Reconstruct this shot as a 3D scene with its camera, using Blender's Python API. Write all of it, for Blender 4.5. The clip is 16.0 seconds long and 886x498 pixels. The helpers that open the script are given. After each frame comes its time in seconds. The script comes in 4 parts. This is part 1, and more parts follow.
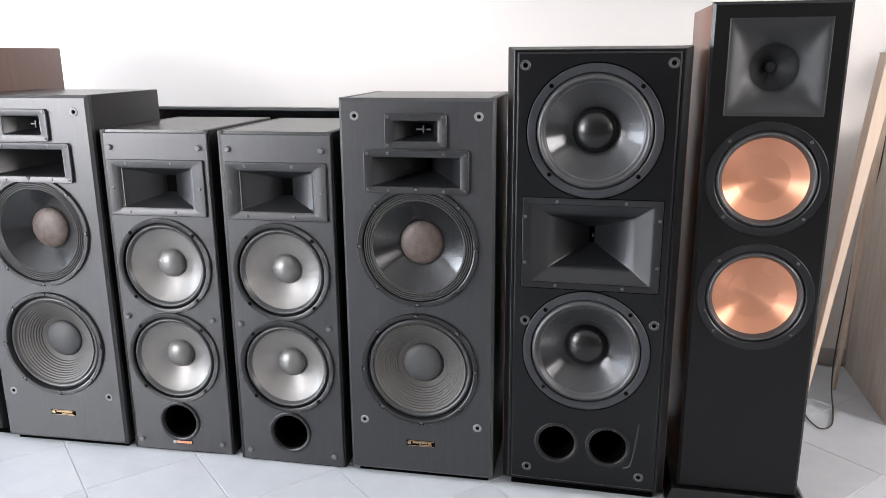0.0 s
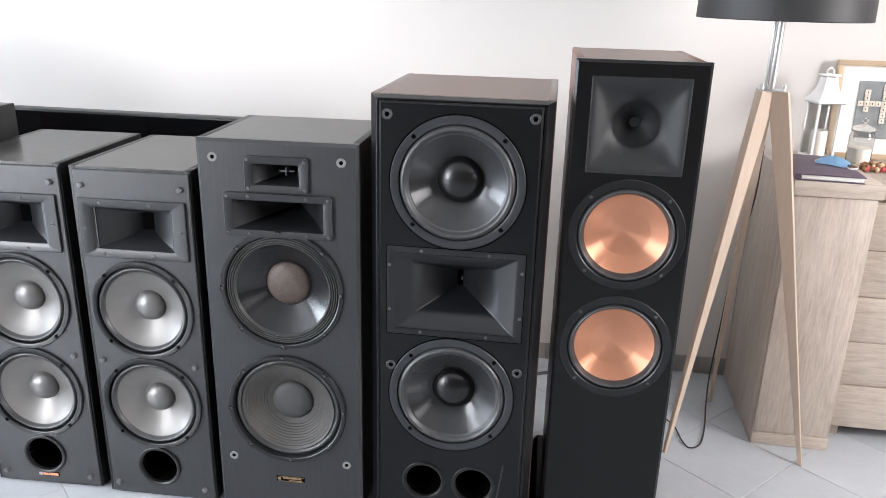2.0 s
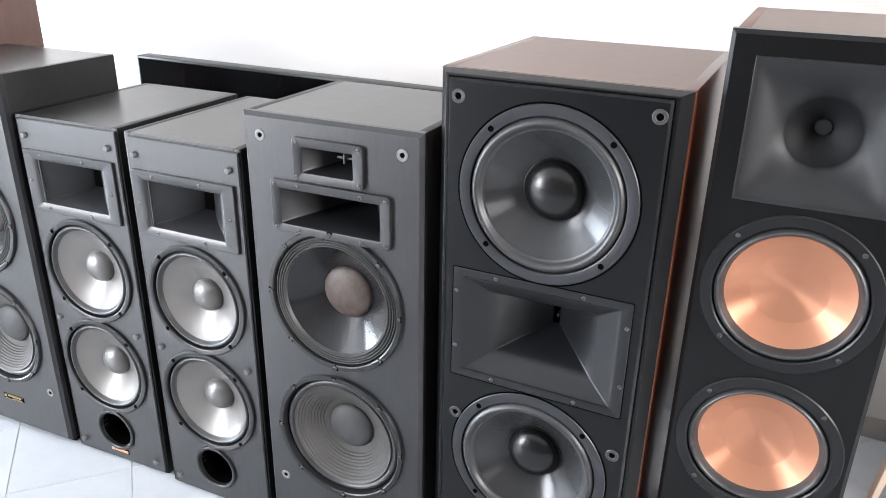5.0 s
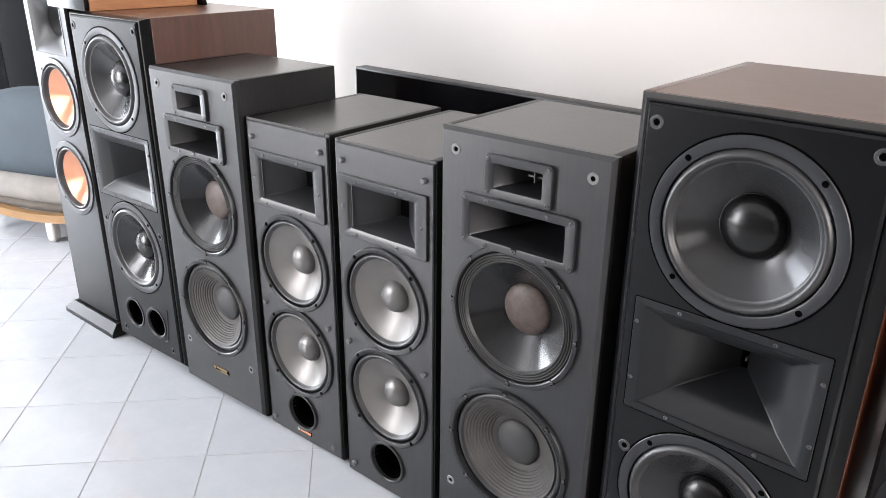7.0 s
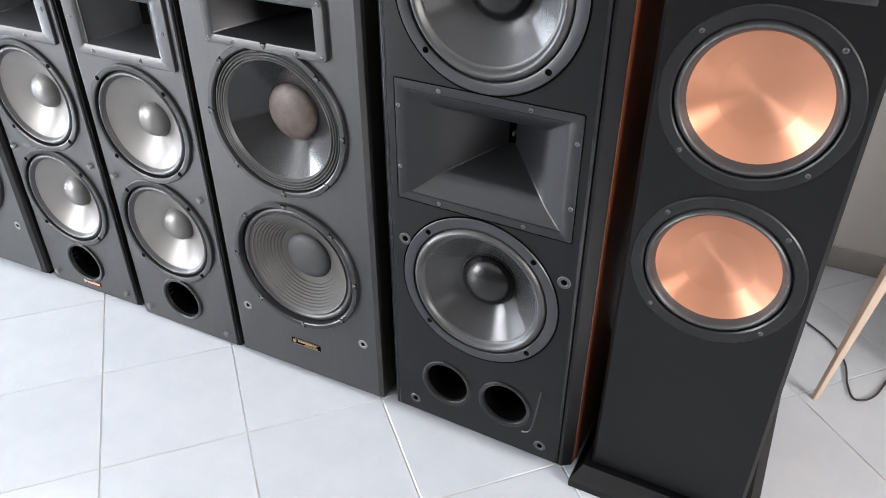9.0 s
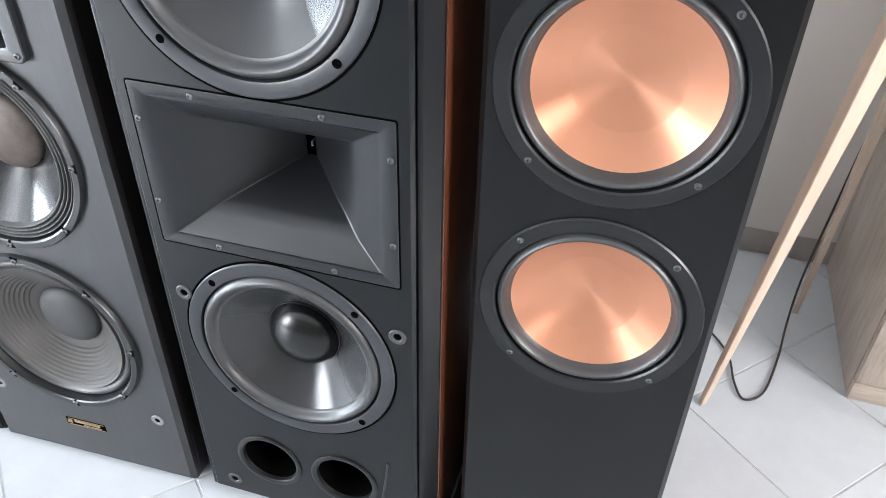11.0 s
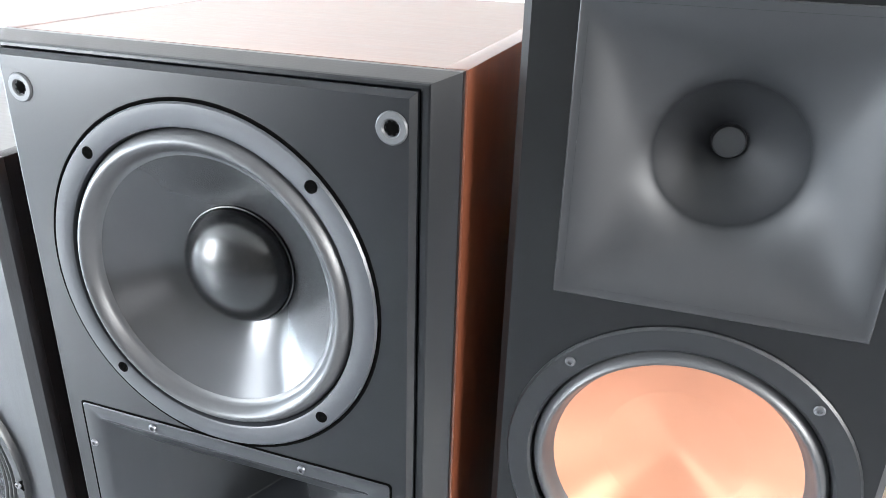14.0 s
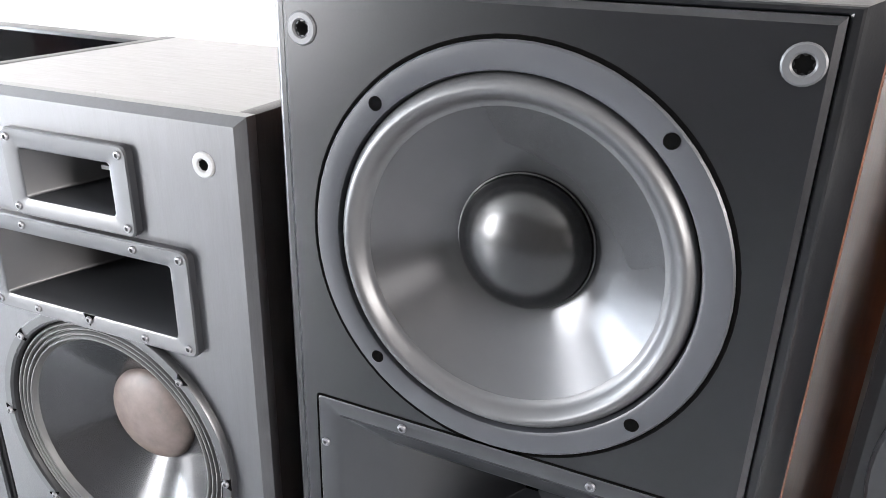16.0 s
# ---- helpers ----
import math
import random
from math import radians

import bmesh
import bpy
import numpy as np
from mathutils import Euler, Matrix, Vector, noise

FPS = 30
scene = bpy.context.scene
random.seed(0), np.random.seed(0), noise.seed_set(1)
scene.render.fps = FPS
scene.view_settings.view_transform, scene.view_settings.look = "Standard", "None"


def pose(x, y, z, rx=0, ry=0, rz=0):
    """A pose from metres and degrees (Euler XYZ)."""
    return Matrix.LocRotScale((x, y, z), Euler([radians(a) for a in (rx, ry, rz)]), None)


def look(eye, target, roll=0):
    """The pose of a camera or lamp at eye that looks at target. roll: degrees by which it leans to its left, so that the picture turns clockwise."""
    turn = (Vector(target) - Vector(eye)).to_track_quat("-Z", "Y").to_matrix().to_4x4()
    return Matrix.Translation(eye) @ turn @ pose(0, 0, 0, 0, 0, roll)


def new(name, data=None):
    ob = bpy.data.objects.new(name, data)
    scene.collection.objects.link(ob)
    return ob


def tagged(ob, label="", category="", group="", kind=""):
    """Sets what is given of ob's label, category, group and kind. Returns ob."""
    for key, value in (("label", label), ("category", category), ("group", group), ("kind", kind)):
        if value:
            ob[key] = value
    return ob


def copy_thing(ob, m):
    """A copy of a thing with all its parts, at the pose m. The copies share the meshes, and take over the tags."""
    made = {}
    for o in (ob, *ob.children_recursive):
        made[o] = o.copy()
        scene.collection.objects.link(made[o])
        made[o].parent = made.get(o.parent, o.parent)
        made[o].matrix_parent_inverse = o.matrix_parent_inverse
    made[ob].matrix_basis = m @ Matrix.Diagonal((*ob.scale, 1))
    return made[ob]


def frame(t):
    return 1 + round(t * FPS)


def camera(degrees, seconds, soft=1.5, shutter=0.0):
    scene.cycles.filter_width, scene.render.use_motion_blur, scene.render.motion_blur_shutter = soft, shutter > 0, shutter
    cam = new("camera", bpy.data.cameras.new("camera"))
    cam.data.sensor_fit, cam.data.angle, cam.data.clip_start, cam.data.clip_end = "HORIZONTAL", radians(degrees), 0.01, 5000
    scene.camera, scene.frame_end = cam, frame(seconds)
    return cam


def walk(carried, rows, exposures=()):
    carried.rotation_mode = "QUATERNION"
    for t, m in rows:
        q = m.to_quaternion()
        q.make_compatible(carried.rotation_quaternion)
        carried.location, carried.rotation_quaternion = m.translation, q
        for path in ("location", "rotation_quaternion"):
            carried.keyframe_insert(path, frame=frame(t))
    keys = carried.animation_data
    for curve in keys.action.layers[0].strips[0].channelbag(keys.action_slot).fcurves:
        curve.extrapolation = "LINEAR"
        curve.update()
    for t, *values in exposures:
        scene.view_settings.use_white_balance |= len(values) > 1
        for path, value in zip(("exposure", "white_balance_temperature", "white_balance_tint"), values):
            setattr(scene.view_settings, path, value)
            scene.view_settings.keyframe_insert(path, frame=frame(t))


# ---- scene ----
cam = camera(60.4, 16.0, soft=0.8)
EXPOSURES = [
    (0, 0.2, 6700, 15), (1.5, 0.18, 6600, 14), (3.0, 0.15, 6450, 13), (5.5, 0.58, 6600, 14), (6.2, 0.25, 6750, 15), (7.0, 0.0, 6850, 16), (8.0, 0.05, 6800, 16), (8.5, 0.28, 6700, 15),
    (9.0, 0.44, 6700, 14), (11.5, 0.78, 6300, 11), (12.0, 0.85, 6100, 10), (12.5, 1.12, 6050, 9), (13.5, 1.46, 6200, 8), (14.5, 1.38, 6400, 12), (16, 1.4, 6650, 14)]
PATH = [
    (0, (0.040, 0.014, 1.153), (-0.395, 1.902, 0.659), -0.4),
    (0.5, (0.131, 0.009, 1.252), (-0.282, 1.874, 0.658), 0.2),
    (1, (0.151, 0.000, 1.320), (-0.251, 1.857, 0.697), 1.1),
    (1.5, (0.174, 0.073, 1.369), (-0.111, 1.945, 0.726), 2.5),
    (2, (0.207, 0.156, 1.398), (-0.070, 2.030, 0.755), 1.5),
    (2.5, (0.239, 0.228, 1.401), (-0.089, 2.081, 0.721), 0.3),
    (3, (0.301, 0.338, 1.376), (-0.126, 2.165, 0.683), 1.2),
    (3.2, (0.323, 0.388, 1.376), (-0.142, 2.198, 0.663), 2.5),
    (5.3, (0.369, 0.706, 1.396), (-0.553, 2.287, 0.589), 1.3),
    (5.5, (0.373, 0.708, 1.397), (-0.633, 2.232, 0.581), 1.9),
    (6, (0.379, 0.709, 1.389), (-0.730, 2.184, 0.618), 2.7),
    (6.5, (0.377, 0.705, 1.400), (-0.821, 2.121, 0.654), 1.7),
    (7, (0.379, 0.701, 1.404), (-0.850, 2.087, 0.649), 0.6),
    (7.5, (0.389, 0.704, 1.401), (-0.846, 2.069, 0.620), 0.2),
    (8, (0.407, 0.712, 1.375), (-0.759, 2.089, 0.515), -0.1),
    (8.5, (0.445, 0.768, 1.324), (-0.526, 2.203, 0.325), -0.3),
    (9, (0.472, 0.830, 1.286), (-0.321, 2.286, 0.168), -0.1),
    (9.2, (0.477, 0.865, 1.272), (-0.263, 2.317, 0.113), -0.6),
    (11.3, (0.410, 1.239, 1.185), (-0.044, 2.780, -0.007), 1.3),
    (11.5, (0.419, 1.280, 1.195), (-0.054, 2.820, 0.010), 1.4),
    (12, (0.416, 1.344, 1.220), (-0.109, 2.920, 0.107), 0.8),
    (12.5, (0.404, 1.380, 1.249), (-0.096, 3.053, 0.274), 1.3),
    (13, (0.411, 1.396, 1.279), (-0.114, 3.134, 0.439), 1.4),
    (13.5, (0.398, 1.388, 1.287), (-0.127, 3.141, 0.478), 2.1),
    (14, (0.366, 1.383, 1.272), (-0.243, 3.107, 0.462), 1.7),
    (14.5, (0.305, 1.383, 1.256), (-0.357, 3.090, 0.452), 1.6),
    (15, (0.240, 1.390, 1.248), (-0.446, 3.089, 0.445), 1.1),
    (15.5, (0.194, 1.392, 1.221), (-0.538, 3.081, 0.439), 1.3),
    (16, (0.158, 1.384, 1.196), (-0.619, 3.058, 0.426), 1.5),
]
walk(cam, [(t, look(eye, target, roll)) for t, eye, target, roll in PATH], EXPOSURES)

from mathutils import geometry

# ---- world and light ----
world = bpy.data.worlds.new("sky")
scene.world = world
world.use_nodes = True
_nt = world.node_tree
_sky = _nt.nodes.new("ShaderNodeTexSky")
_sky.sky_type, _sky.sun_disc, _sky.sun_elevation, _sky.sun_rotation = "NISHITA", False, radians(38), radians(250)
_bg = _nt.nodes["Background"]
_bg.inputs["Strength"].default_value = 0.10
_nt.links.new(_sky.outputs["Color"], _bg.inputs["Color"])

# room: x from WEST to EAST, y from SOUTH to NORTH
WEST, EAST, SOUTH, NORTH, TOP = -7.6, 3.4, -1.5, 2.97, 2.7
# openings: (wall, from, to, sill, head)
WIN_W = (-0.7, 1.5, 0.04, 2.25)
WIN_S = (-4.4, -2.7, 0.40, 2.40)
WIN_E = (0.3, 1.6, 1.15, 2.35)


def window_lamp(name, m, w, h, watts, colour):
    d = bpy.data.lights.new(name, "AREA")
    d.shape, d.size, d.size_y, d.energy, d.color = "RECTANGLE", w, h, watts, colour
    ob = new(name, d)
    ob.matrix_world = m
    return ob


window_lamp("daylight_west", look((WEST + 0.02, 0.4, 1.14), (0, 0.4, 1.14)), 2.1, 2.12, 430, (0.80, 0.905, 1.0))
window_lamp("daylight_south", look((-3.55, SOUTH + 0.02, 1.40), (-3.55, 3, 1.40)), 1.6, 1.9, 255, (0.90, 0.945, 0.985))
window_lamp("daylight_east", look((EAST - 0.02, 0.95, 1.75), (0, 0.95, 1.75)), 1.2, 1.1, 125, (0.98, 0.97, 0.96))

# ---- materials ----


def mat(name, colour, rough=0.5, metal=0.0, spec=0.5):
    m = bpy.data.materials.new(name)
    m.use_nodes = True
    b = m.node_tree.nodes["Principled BSDF"]
    b.inputs["Base Color"].default_value = (*colour, 1)
    b.inputs["Roughness"].default_value = rough
    b.inputs["Metallic"].default_value = metal
    b.inputs["Specular IOR Level"].default_value = spec
    return m


def bsdf(m):
    return m.node_tree.nodes["Principled BSDF"]


def coords(m, scale=(1, 1, 1), rot=(0, 0, 0)):
    nt = m.node_tree
    tc, mp = nt.nodes.new("ShaderNodeTexCoord"), nt.nodes.new("ShaderNodeMapping")
    mp.inputs["Scale"].default_value, mp.inputs["Rotation"].default_value = scale, rot
    nt.links.new(tc.outputs["Object"], mp.inputs["Vector"])
    return mp.outputs["Vector"]


def noise_tex(m, vec, scale, detail=4.0, rough=0.6, distortion=0.0):
    n = m.node_tree.nodes.new("ShaderNodeTexNoise")
    n.inputs["Scale"].default_value, n.inputs["Detail"].default_value = scale, detail
    n.inputs["Roughness"].default_value, n.inputs["Distortion"].default_value = rough, distortion
    m.node_tree.links.new(vec, n.inputs["Vector"])
    return n.outputs["Fac"]


def ramp(m, fac, stops):
    r = m.node_tree.nodes.new("ShaderNodeValToRGB")
    els = r.color_ramp.elements
    while len(els) < len(stops):
        els.new(0.5)
    for e, (p, c) in zip(els, stops):
        e.position, e.color = p, (*c, 1) if len(c) == 3 else c
    m.node_tree.links.new(fac, r.inputs["Fac"])
    return r.outputs["Color"]


def to_range(m, fac, lo, hi):
    n = m.node_tree.nodes.new("ShaderNodeMapRange")
    n.inputs["From Min"].default_value, n.inputs["From Max"].default_value = 0.3, 0.7
    n.inputs["To Min"].default_value, n.inputs["To Max"].default_value = lo, hi
    m.node_tree.links.new(fac, n.inputs["Value"])
    return n.outputs["Result"]


def bump(m, fac, strength=0.2, dist=0.001):
    n = m.node_tree.nodes.new("ShaderNodeBump")
    n.inputs["Strength"].default_value, n.inputs["Distance"].default_value = strength, dist
    m.node_tree.links.new(fac, n.inputs["Height"])
    m.node_tree.links.new(n.outputs["Normal"], bsdf(m).inputs["Normal"])


def link(m, out, socket):
    m.node_tree.links.new(out, bsdf(m).inputs[socket])


def speckled(name, colour, rough, spread=0.15, grain=900, relief=0.15, metal=0.0, spec=0.5, rough_spread=0.02, stain=7.0):
    """A painted or moulded surface: fine grain in relief, broad unevenness in colour and gloss."""
    m = mat(name, colour, rough, metal, spec)
    v = coords(m)
    big = noise_tex(m, v, stain, 5, 0.65)
    lo, hi = [tuple(min(1, c * (1 + k * spread)) for c in colour) for k in (-1, 1)]
    link(m, ramp(m, big, [(0.3, lo), (0.7, hi)]), "Base Color")
    link(m, to_range(m, noise_tex(m, v, stain * 2.3, 6, 0.7), rough - rough_spread, rough + rough_spread), "Roughness")
    if relief:
        bump(m, noise_tex(m, v, grain, 2, 0.5), relief, 0.00015)
    return m


def wood(name, dark, light, rough, axis="z", fine=1.0, relief=0.1, coat=0.0, stretch=14.0, spec=0.5):
    """Veneer with the grain along one axis."""
    m = mat(name, light, rough, 0.0, spec)
    sc = {"x": (1, stretch, stretch), "y": (stretch, 1, stretch), "z": (stretch, stretch, 1)}[axis]
    v = coords(m, sc)
    grain = noise_tex(m, v, 3.0 * fine, 8, 0.65, 0.6)
    fine_grain = noise_tex(m, v, 17.0 * fine, 6, 0.7, 0.2)
    mix = m.node_tree.nodes.new("ShaderNodeMix")
    mix.data_type = "RGBA"
    mix.inputs["Factor"].default_value = 0.45
    m.node_tree.links.new(ramp(m, grain, [(0.3, dark), (0.68, light)]), mix.inputs["A"])
    m.node_tree.links.new(ramp(m, fine_grain, [(0.35, dark), (0.62, light)]), mix.inputs["B"])
    link(m, mix.outputs["Result"], "Base Color")
    link(m, to_range(m, fine_grain, rough - 0.03, rough + 0.04), "Roughness")
    bsdf(m).inputs["Coat Weight"].default_value = coat
    bsdf(m).inputs["Coat Roughness"].default_value = 0.2
    bump(m, fine_grain, relief, 0.0008)
    return m


def turned(name, colour, rough, metal, aniso=0.6, rings=260.0, relief=0.015, spread=0.06):
    """A cone or dish with fine rings round its own axis (local y)."""
    m = mat(name, colour, rough, metal)
    nt = m.node_tree
    tan = nt.nodes.new("ShaderNodeTangent")
    tan.direction_type, tan.axis = "RADIAL", "Y"
    nt.links.new(tan.outputs["Tangent"], bsdf(m).inputs["Tangent"])
    bsdf(m).inputs["Anisotropic"].default_value = aniso
    bsdf(m).inputs["Anisotropic Rotation"].default_value = 0.25
    v = coords(m)
    w = nt.nodes.new("ShaderNodeTexWave")
    w.wave_type, w.rings_direction = "RINGS", "Y"
    w.inputs["Scale"].default_value, w.inputs["Distortion"].default_value = rings, 0.0
    nt.links.new(v, w.inputs["Vector"])
    lo, hi = [tuple(min(1, c * (1 + k * spread)) for c in colour) for k in (-1, 1)]
    link(m, ramp(m, noise_tex(m, v, 14, 4), [(0.3, lo), (0.7, hi)]), "Base Color")
    bump(m, w.outputs["Fac"], relief, 0.0004)
    return m


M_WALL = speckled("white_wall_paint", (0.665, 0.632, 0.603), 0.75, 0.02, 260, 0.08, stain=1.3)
# Unseen south and east walls: darkened so the speaker fronts reflect less light.
M_WALL_DARKENED = speckled("unseen_wall_darkened", (0.13, 0.12, 0.11), 0.75, 0.06, 260, 0.08, stain=1.3)
M_CEIL = speckled("ceiling_paint", (0.82, 0.82, 0.81), 0.8, 0.02, 260, 0.05, stain=1.0)
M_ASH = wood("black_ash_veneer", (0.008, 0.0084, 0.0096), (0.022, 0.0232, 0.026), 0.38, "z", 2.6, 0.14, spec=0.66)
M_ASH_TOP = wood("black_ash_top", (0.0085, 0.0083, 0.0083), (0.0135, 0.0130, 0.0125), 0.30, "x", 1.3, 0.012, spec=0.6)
# Darker copy of M_ASH: shade on the cabinet sides put into the colour.
M_ASH_SHADED = wood("black_ash_shaded_side", (0.003, 0.003, 0.0034), (0.011, 0.0112, 0.012), 0.42, "z", 2.2, 0.2, spec=0.3)
M_CHERRY = wood("cherry_veneer", (0.085, 0.0225, 0.0092), (0.165, 0.046, 0.017), 0.42, "z", 1.4, 0.02, 0.3, spec=0.3)
M_LACQUER = wood("lacquered_cherry", (0.046, 0.0130, 0.0058), (0.092, 0.0260, 0.0105), 0.36, "z", 1.4, 0.015, 0.6, spec=0.45)
M_CHERRY_TOP = wood("cherry_top_veneer", (0.070, 0.026, 0.014), (0.12, 0.046, 0.025), 0.38, "x", 1.4, 0.02, 0.2)
M_HONEY = wood("honey_wood", (0.44, 0.19, 0.085), (0.62, 0.30, 0.15), 0.42, "y", 1.2, 0.08, 0.2)
M_BAFFLE = speckled("black_baffle_paint", (0.0022, 0.0025, 0.0032), 0.30, 0.10, 480, 0.45, stain=9, spec=0.32, rough_spread=0.006)
M_SATIN = speckled("satin_black_front", (0.0020, 0.0021, 0.0024), 0.33, 0.08, 900, 0.0, stain=4, spec=0.31)
M_HORN = speckled("horn_plastic", (0.011, 0.0115, 0.013), 0.36, 0.10, 900, 0.06, stain=9, spec=0.55)
M_HORN_BLUE = speckled("blue_grey_horn_plastic", (0.0060, 0.0066, 0.0080), 0.33, 0.10, 900, 0.06, stain=9, spec=0.5)
M_HORN_FINE = speckled("rubbery_horn", (0.0072, 0.0078, 0.0090), 0.52, 0.08, 900, 0.10, stain=9, spec=0.46)
M_FRAME = speckled("cast_frame_paint", (0.021, 0.0225, 0.026), 0.36, 0.06, 900, 0.1, stain=12)
M_FRAME_DARK = speckled("black_stamped_frame", (0.010, 0.0105, 0.0115), 0.34, 0.10, 900, 0.05, stain=12, spec=0.45)
M_RING = speckled("satin_trim_ring", (0.006, 0.0063, 0.0072), 0.34, 0.08, 900, 0.05, stain=10, spec=0.42)
M_RUBBER = speckled("rubber_surround", (0.034, 0.0345, 0.036), 0.38, 0.10, 900, 0.03, stain=14)
M_CLOTH = speckled("doped_cloth_surround", (0.040, 0.040, 0.040), 0.45, 0.15, 1200, 0.25, stain=20)
M_CONE_GREY = turned("grey_poly_cone", (0.046, 0.047, 0.049), 0.24, 0.55, 0.9, 200.0, 0.003)
M_CONE_BLACK = turned("glossy_black_cone", (0.012, 0.0125, 0.014), 0.22, 0.1, 0.7, 200.0, 0.004)
M_CONE_SILVER = turned("silver_grey_cone", (0.185, 0.178, 0.171), 0.44, 0.5, 0.4, 200.0, 0.004)
M_CONE_PAPER = turned("ribbed_paper_cone", (0.050, 0.047, 0.044), 0.55, 0.0, 0.0, 200.0, 0.0)
M_COPPER = turned("spun_copper_cone", (0.55, 0.252, 0.152), 0.37, 0.60, 0.85, 200, 0.003, 0.03)
M_DOME = speckled("glossy_black_dome", (0.0045, 0.0045, 0.0050), 0.27, 0.1, 900, 0.0, stain=10, rough_spread=0.0)
M_CAP_BROWN = speckled("paper_dust_cap", (0.082, 0.060, 0.051), 0.52, 0.38, 700, 0.2, stain=55)
M_CAP_DARK = speckled("dark_dust_cap", (0.045, 0.046, 0.047), 0.6, 0.1, 700, 0.3, stain=30)
M_CAP_SILVER = turned("silver_dust_cap", (0.16, 0.157, 0.153), 0.36, 0.5, 0.0)
M_VOID = mat("black_inside", (0.002, 0.002, 0.002), 0.9, 0.0, 0.0)
M_STEEL = mat("screw_steel", (0.15, 0.15, 0.157), 0.35, 0.9)
M_SCREW = mat("black_screw", (0.11, 0.11, 0.115), 0.35, 0.6)
M_SOCKET_PALE = speckled("pale_socket_plastic", (0.16, 0.16, 0.158), 0.45, 0.1, 900, 0.1)
M_SOCKET_DARK = speckled("dark_socket_plastic", (0.038, 0.039, 0.041), 0.42, 0.1, 900, 0.1)
M_PEG = speckled("grey_peg_plastic", (0.085, 0.087, 0.09), 0.45, 0.1, 900, 0.1)
M_GOLD = mat("brass_badge", (0.40, 0.285, 0.16), 0.4, 0.8)
M_RED = mat("red_badge_print", (0.70, 0.30, 0.17), 0.5)
M_SILVERP = mat("silver_badge_print", (0.45, 0.42, 0.38), 0.4, 0.6)
M_GLOSSBLK = mat("black_gloss_plastic", (0.005, 0.005, 0.006), 0.4, 0.0, 0.35)
M_TVSCREEN = mat("tv_screen_glass", (0.004, 0.004, 0.005), 0.08)
M_GROUT = speckled("tile_grout", (0.40, 0.40, 0.40), 0.8, 0.15, 500, 0.3, stain=3)
M_GREYTILE = speckled("grey_skirting_tile", (0.33, 0.31, 0.29), 0.45, 0.12, 300, 0.1, stain=6)
M_OAK = wood("greyed_oak_upright", (0.35, 0.285, 0.235), (0.59, 0.51, 0.44), 0.5, "z", 0.9, 0.15, 0, 9)
M_OAK_X = wood("greyed_oak_level", (0.35, 0.285, 0.235), (0.59, 0.51, 0.44), 0.5, "x", 0.9, 0.15, 0, 9)
M_BEECH = wood("pale_beech", (0.48, 0.375, 0.29), (0.56, 0.455, 0.365), 0.5, "z", 1.0, 0.04)
M_BIRCH = wood("bent_birch", (0.24, 0.13, 0.055), (0.34, 0.20, 0.095), 0.45, "x", 1.0, 0.06)
M_CHROME = speckled("brushed_steel", (0.58, 0.58, 0.58), 0.40, 0.04, 900, 0.05, 0.9)
M_SHADE = speckled("black_lamp_shade", (0.014, 0.014, 0.015), 0.55, 0.1, 500, 0.2, stain=4)
M_CABLE = mat("black_cable", (0.012, 0.012, 0.012), 0.45)
M_CABLE_BROWN = mat("dark_brown_cable", (0.035, 0.025, 0.02), 0.45)
M_WHITEPAINT = speckled("white_lantern_paint", (0.82, 0.81, 0.79), 0.4, 0.03, 500, 0.05)
M_CANDLE = mat("candle_wax", (0.78, 0.74, 0.66), 0.5)
M_PAPER = speckled("paper_white", (0.78, 0.77, 0.74), 0.7, 0.03, 600, 0.05)
M_PURPLE = speckled("plum_notebook_cover", (0.085, 0.055, 0.085), 0.5, 0.12, 600, 0.15)
M_MASK = speckled("blue_mask_fabric", (0.36, 0.62, 0.85), 0.8, 0.06, 900, 0.3)
M_FRAMEWOOD = wood("pale_picture_frame_wood", (0.42, 0.30, 0.19), (0.58, 0.44, 0.30), 0.5, "x", 1.0, 0.06)
M_PRINT = speckled("grey_print", (0.22, 0.235, 0.24), 0.5, 0.35, 300, 0.0, stain=9)
M_LETTER = speckled("wooden_letter_tile", (0.74, 0.66, 0.57), 0.55, 0.06, 500, 0.1)
M_SHELL = speckled("blue_grey_fabric", (0.042, 0.060, 0.075), 0.75, 0.1, 500, 0.35, stain=5)
M_LINEN = speckled("off_white_cushion_cloth", (0.22, 0.205, 0.19), 0.85, 0.15, 500, 0.4, stain=7)
M_BLACKCLOTH = speckled("matt_black_lacquer", (0.002, 0.002, 0.0022), 0.85, 0.2, 400, 0.0, stain=6, spec=0.03)
M_SLING = speckled("shaded_sling_cloth", (0.10, 0.085, 0.072), 0.85, 0.2, 500, 0.4, stain=9)
M_WHITEPLASTIC = mat("white_plastic", (0.5, 0.49, 0.47), 0.4)
M_PVC = speckled("white_window_frame", (0.8, 0.8, 0.8), 0.4, 0.02, 400, 0.03)

M_GLASS = bpy.data.materials.new("clear_glass")
M_GLASS.use_nodes = True
bsdf(M_GLASS).inputs["Transmission Weight"].default_value = 1.0
bsdf(M_GLASS).inputs["Roughness"].default_value = 0.02
bsdf(M_GLASS).inputs["IOR"].default_value = 1.45

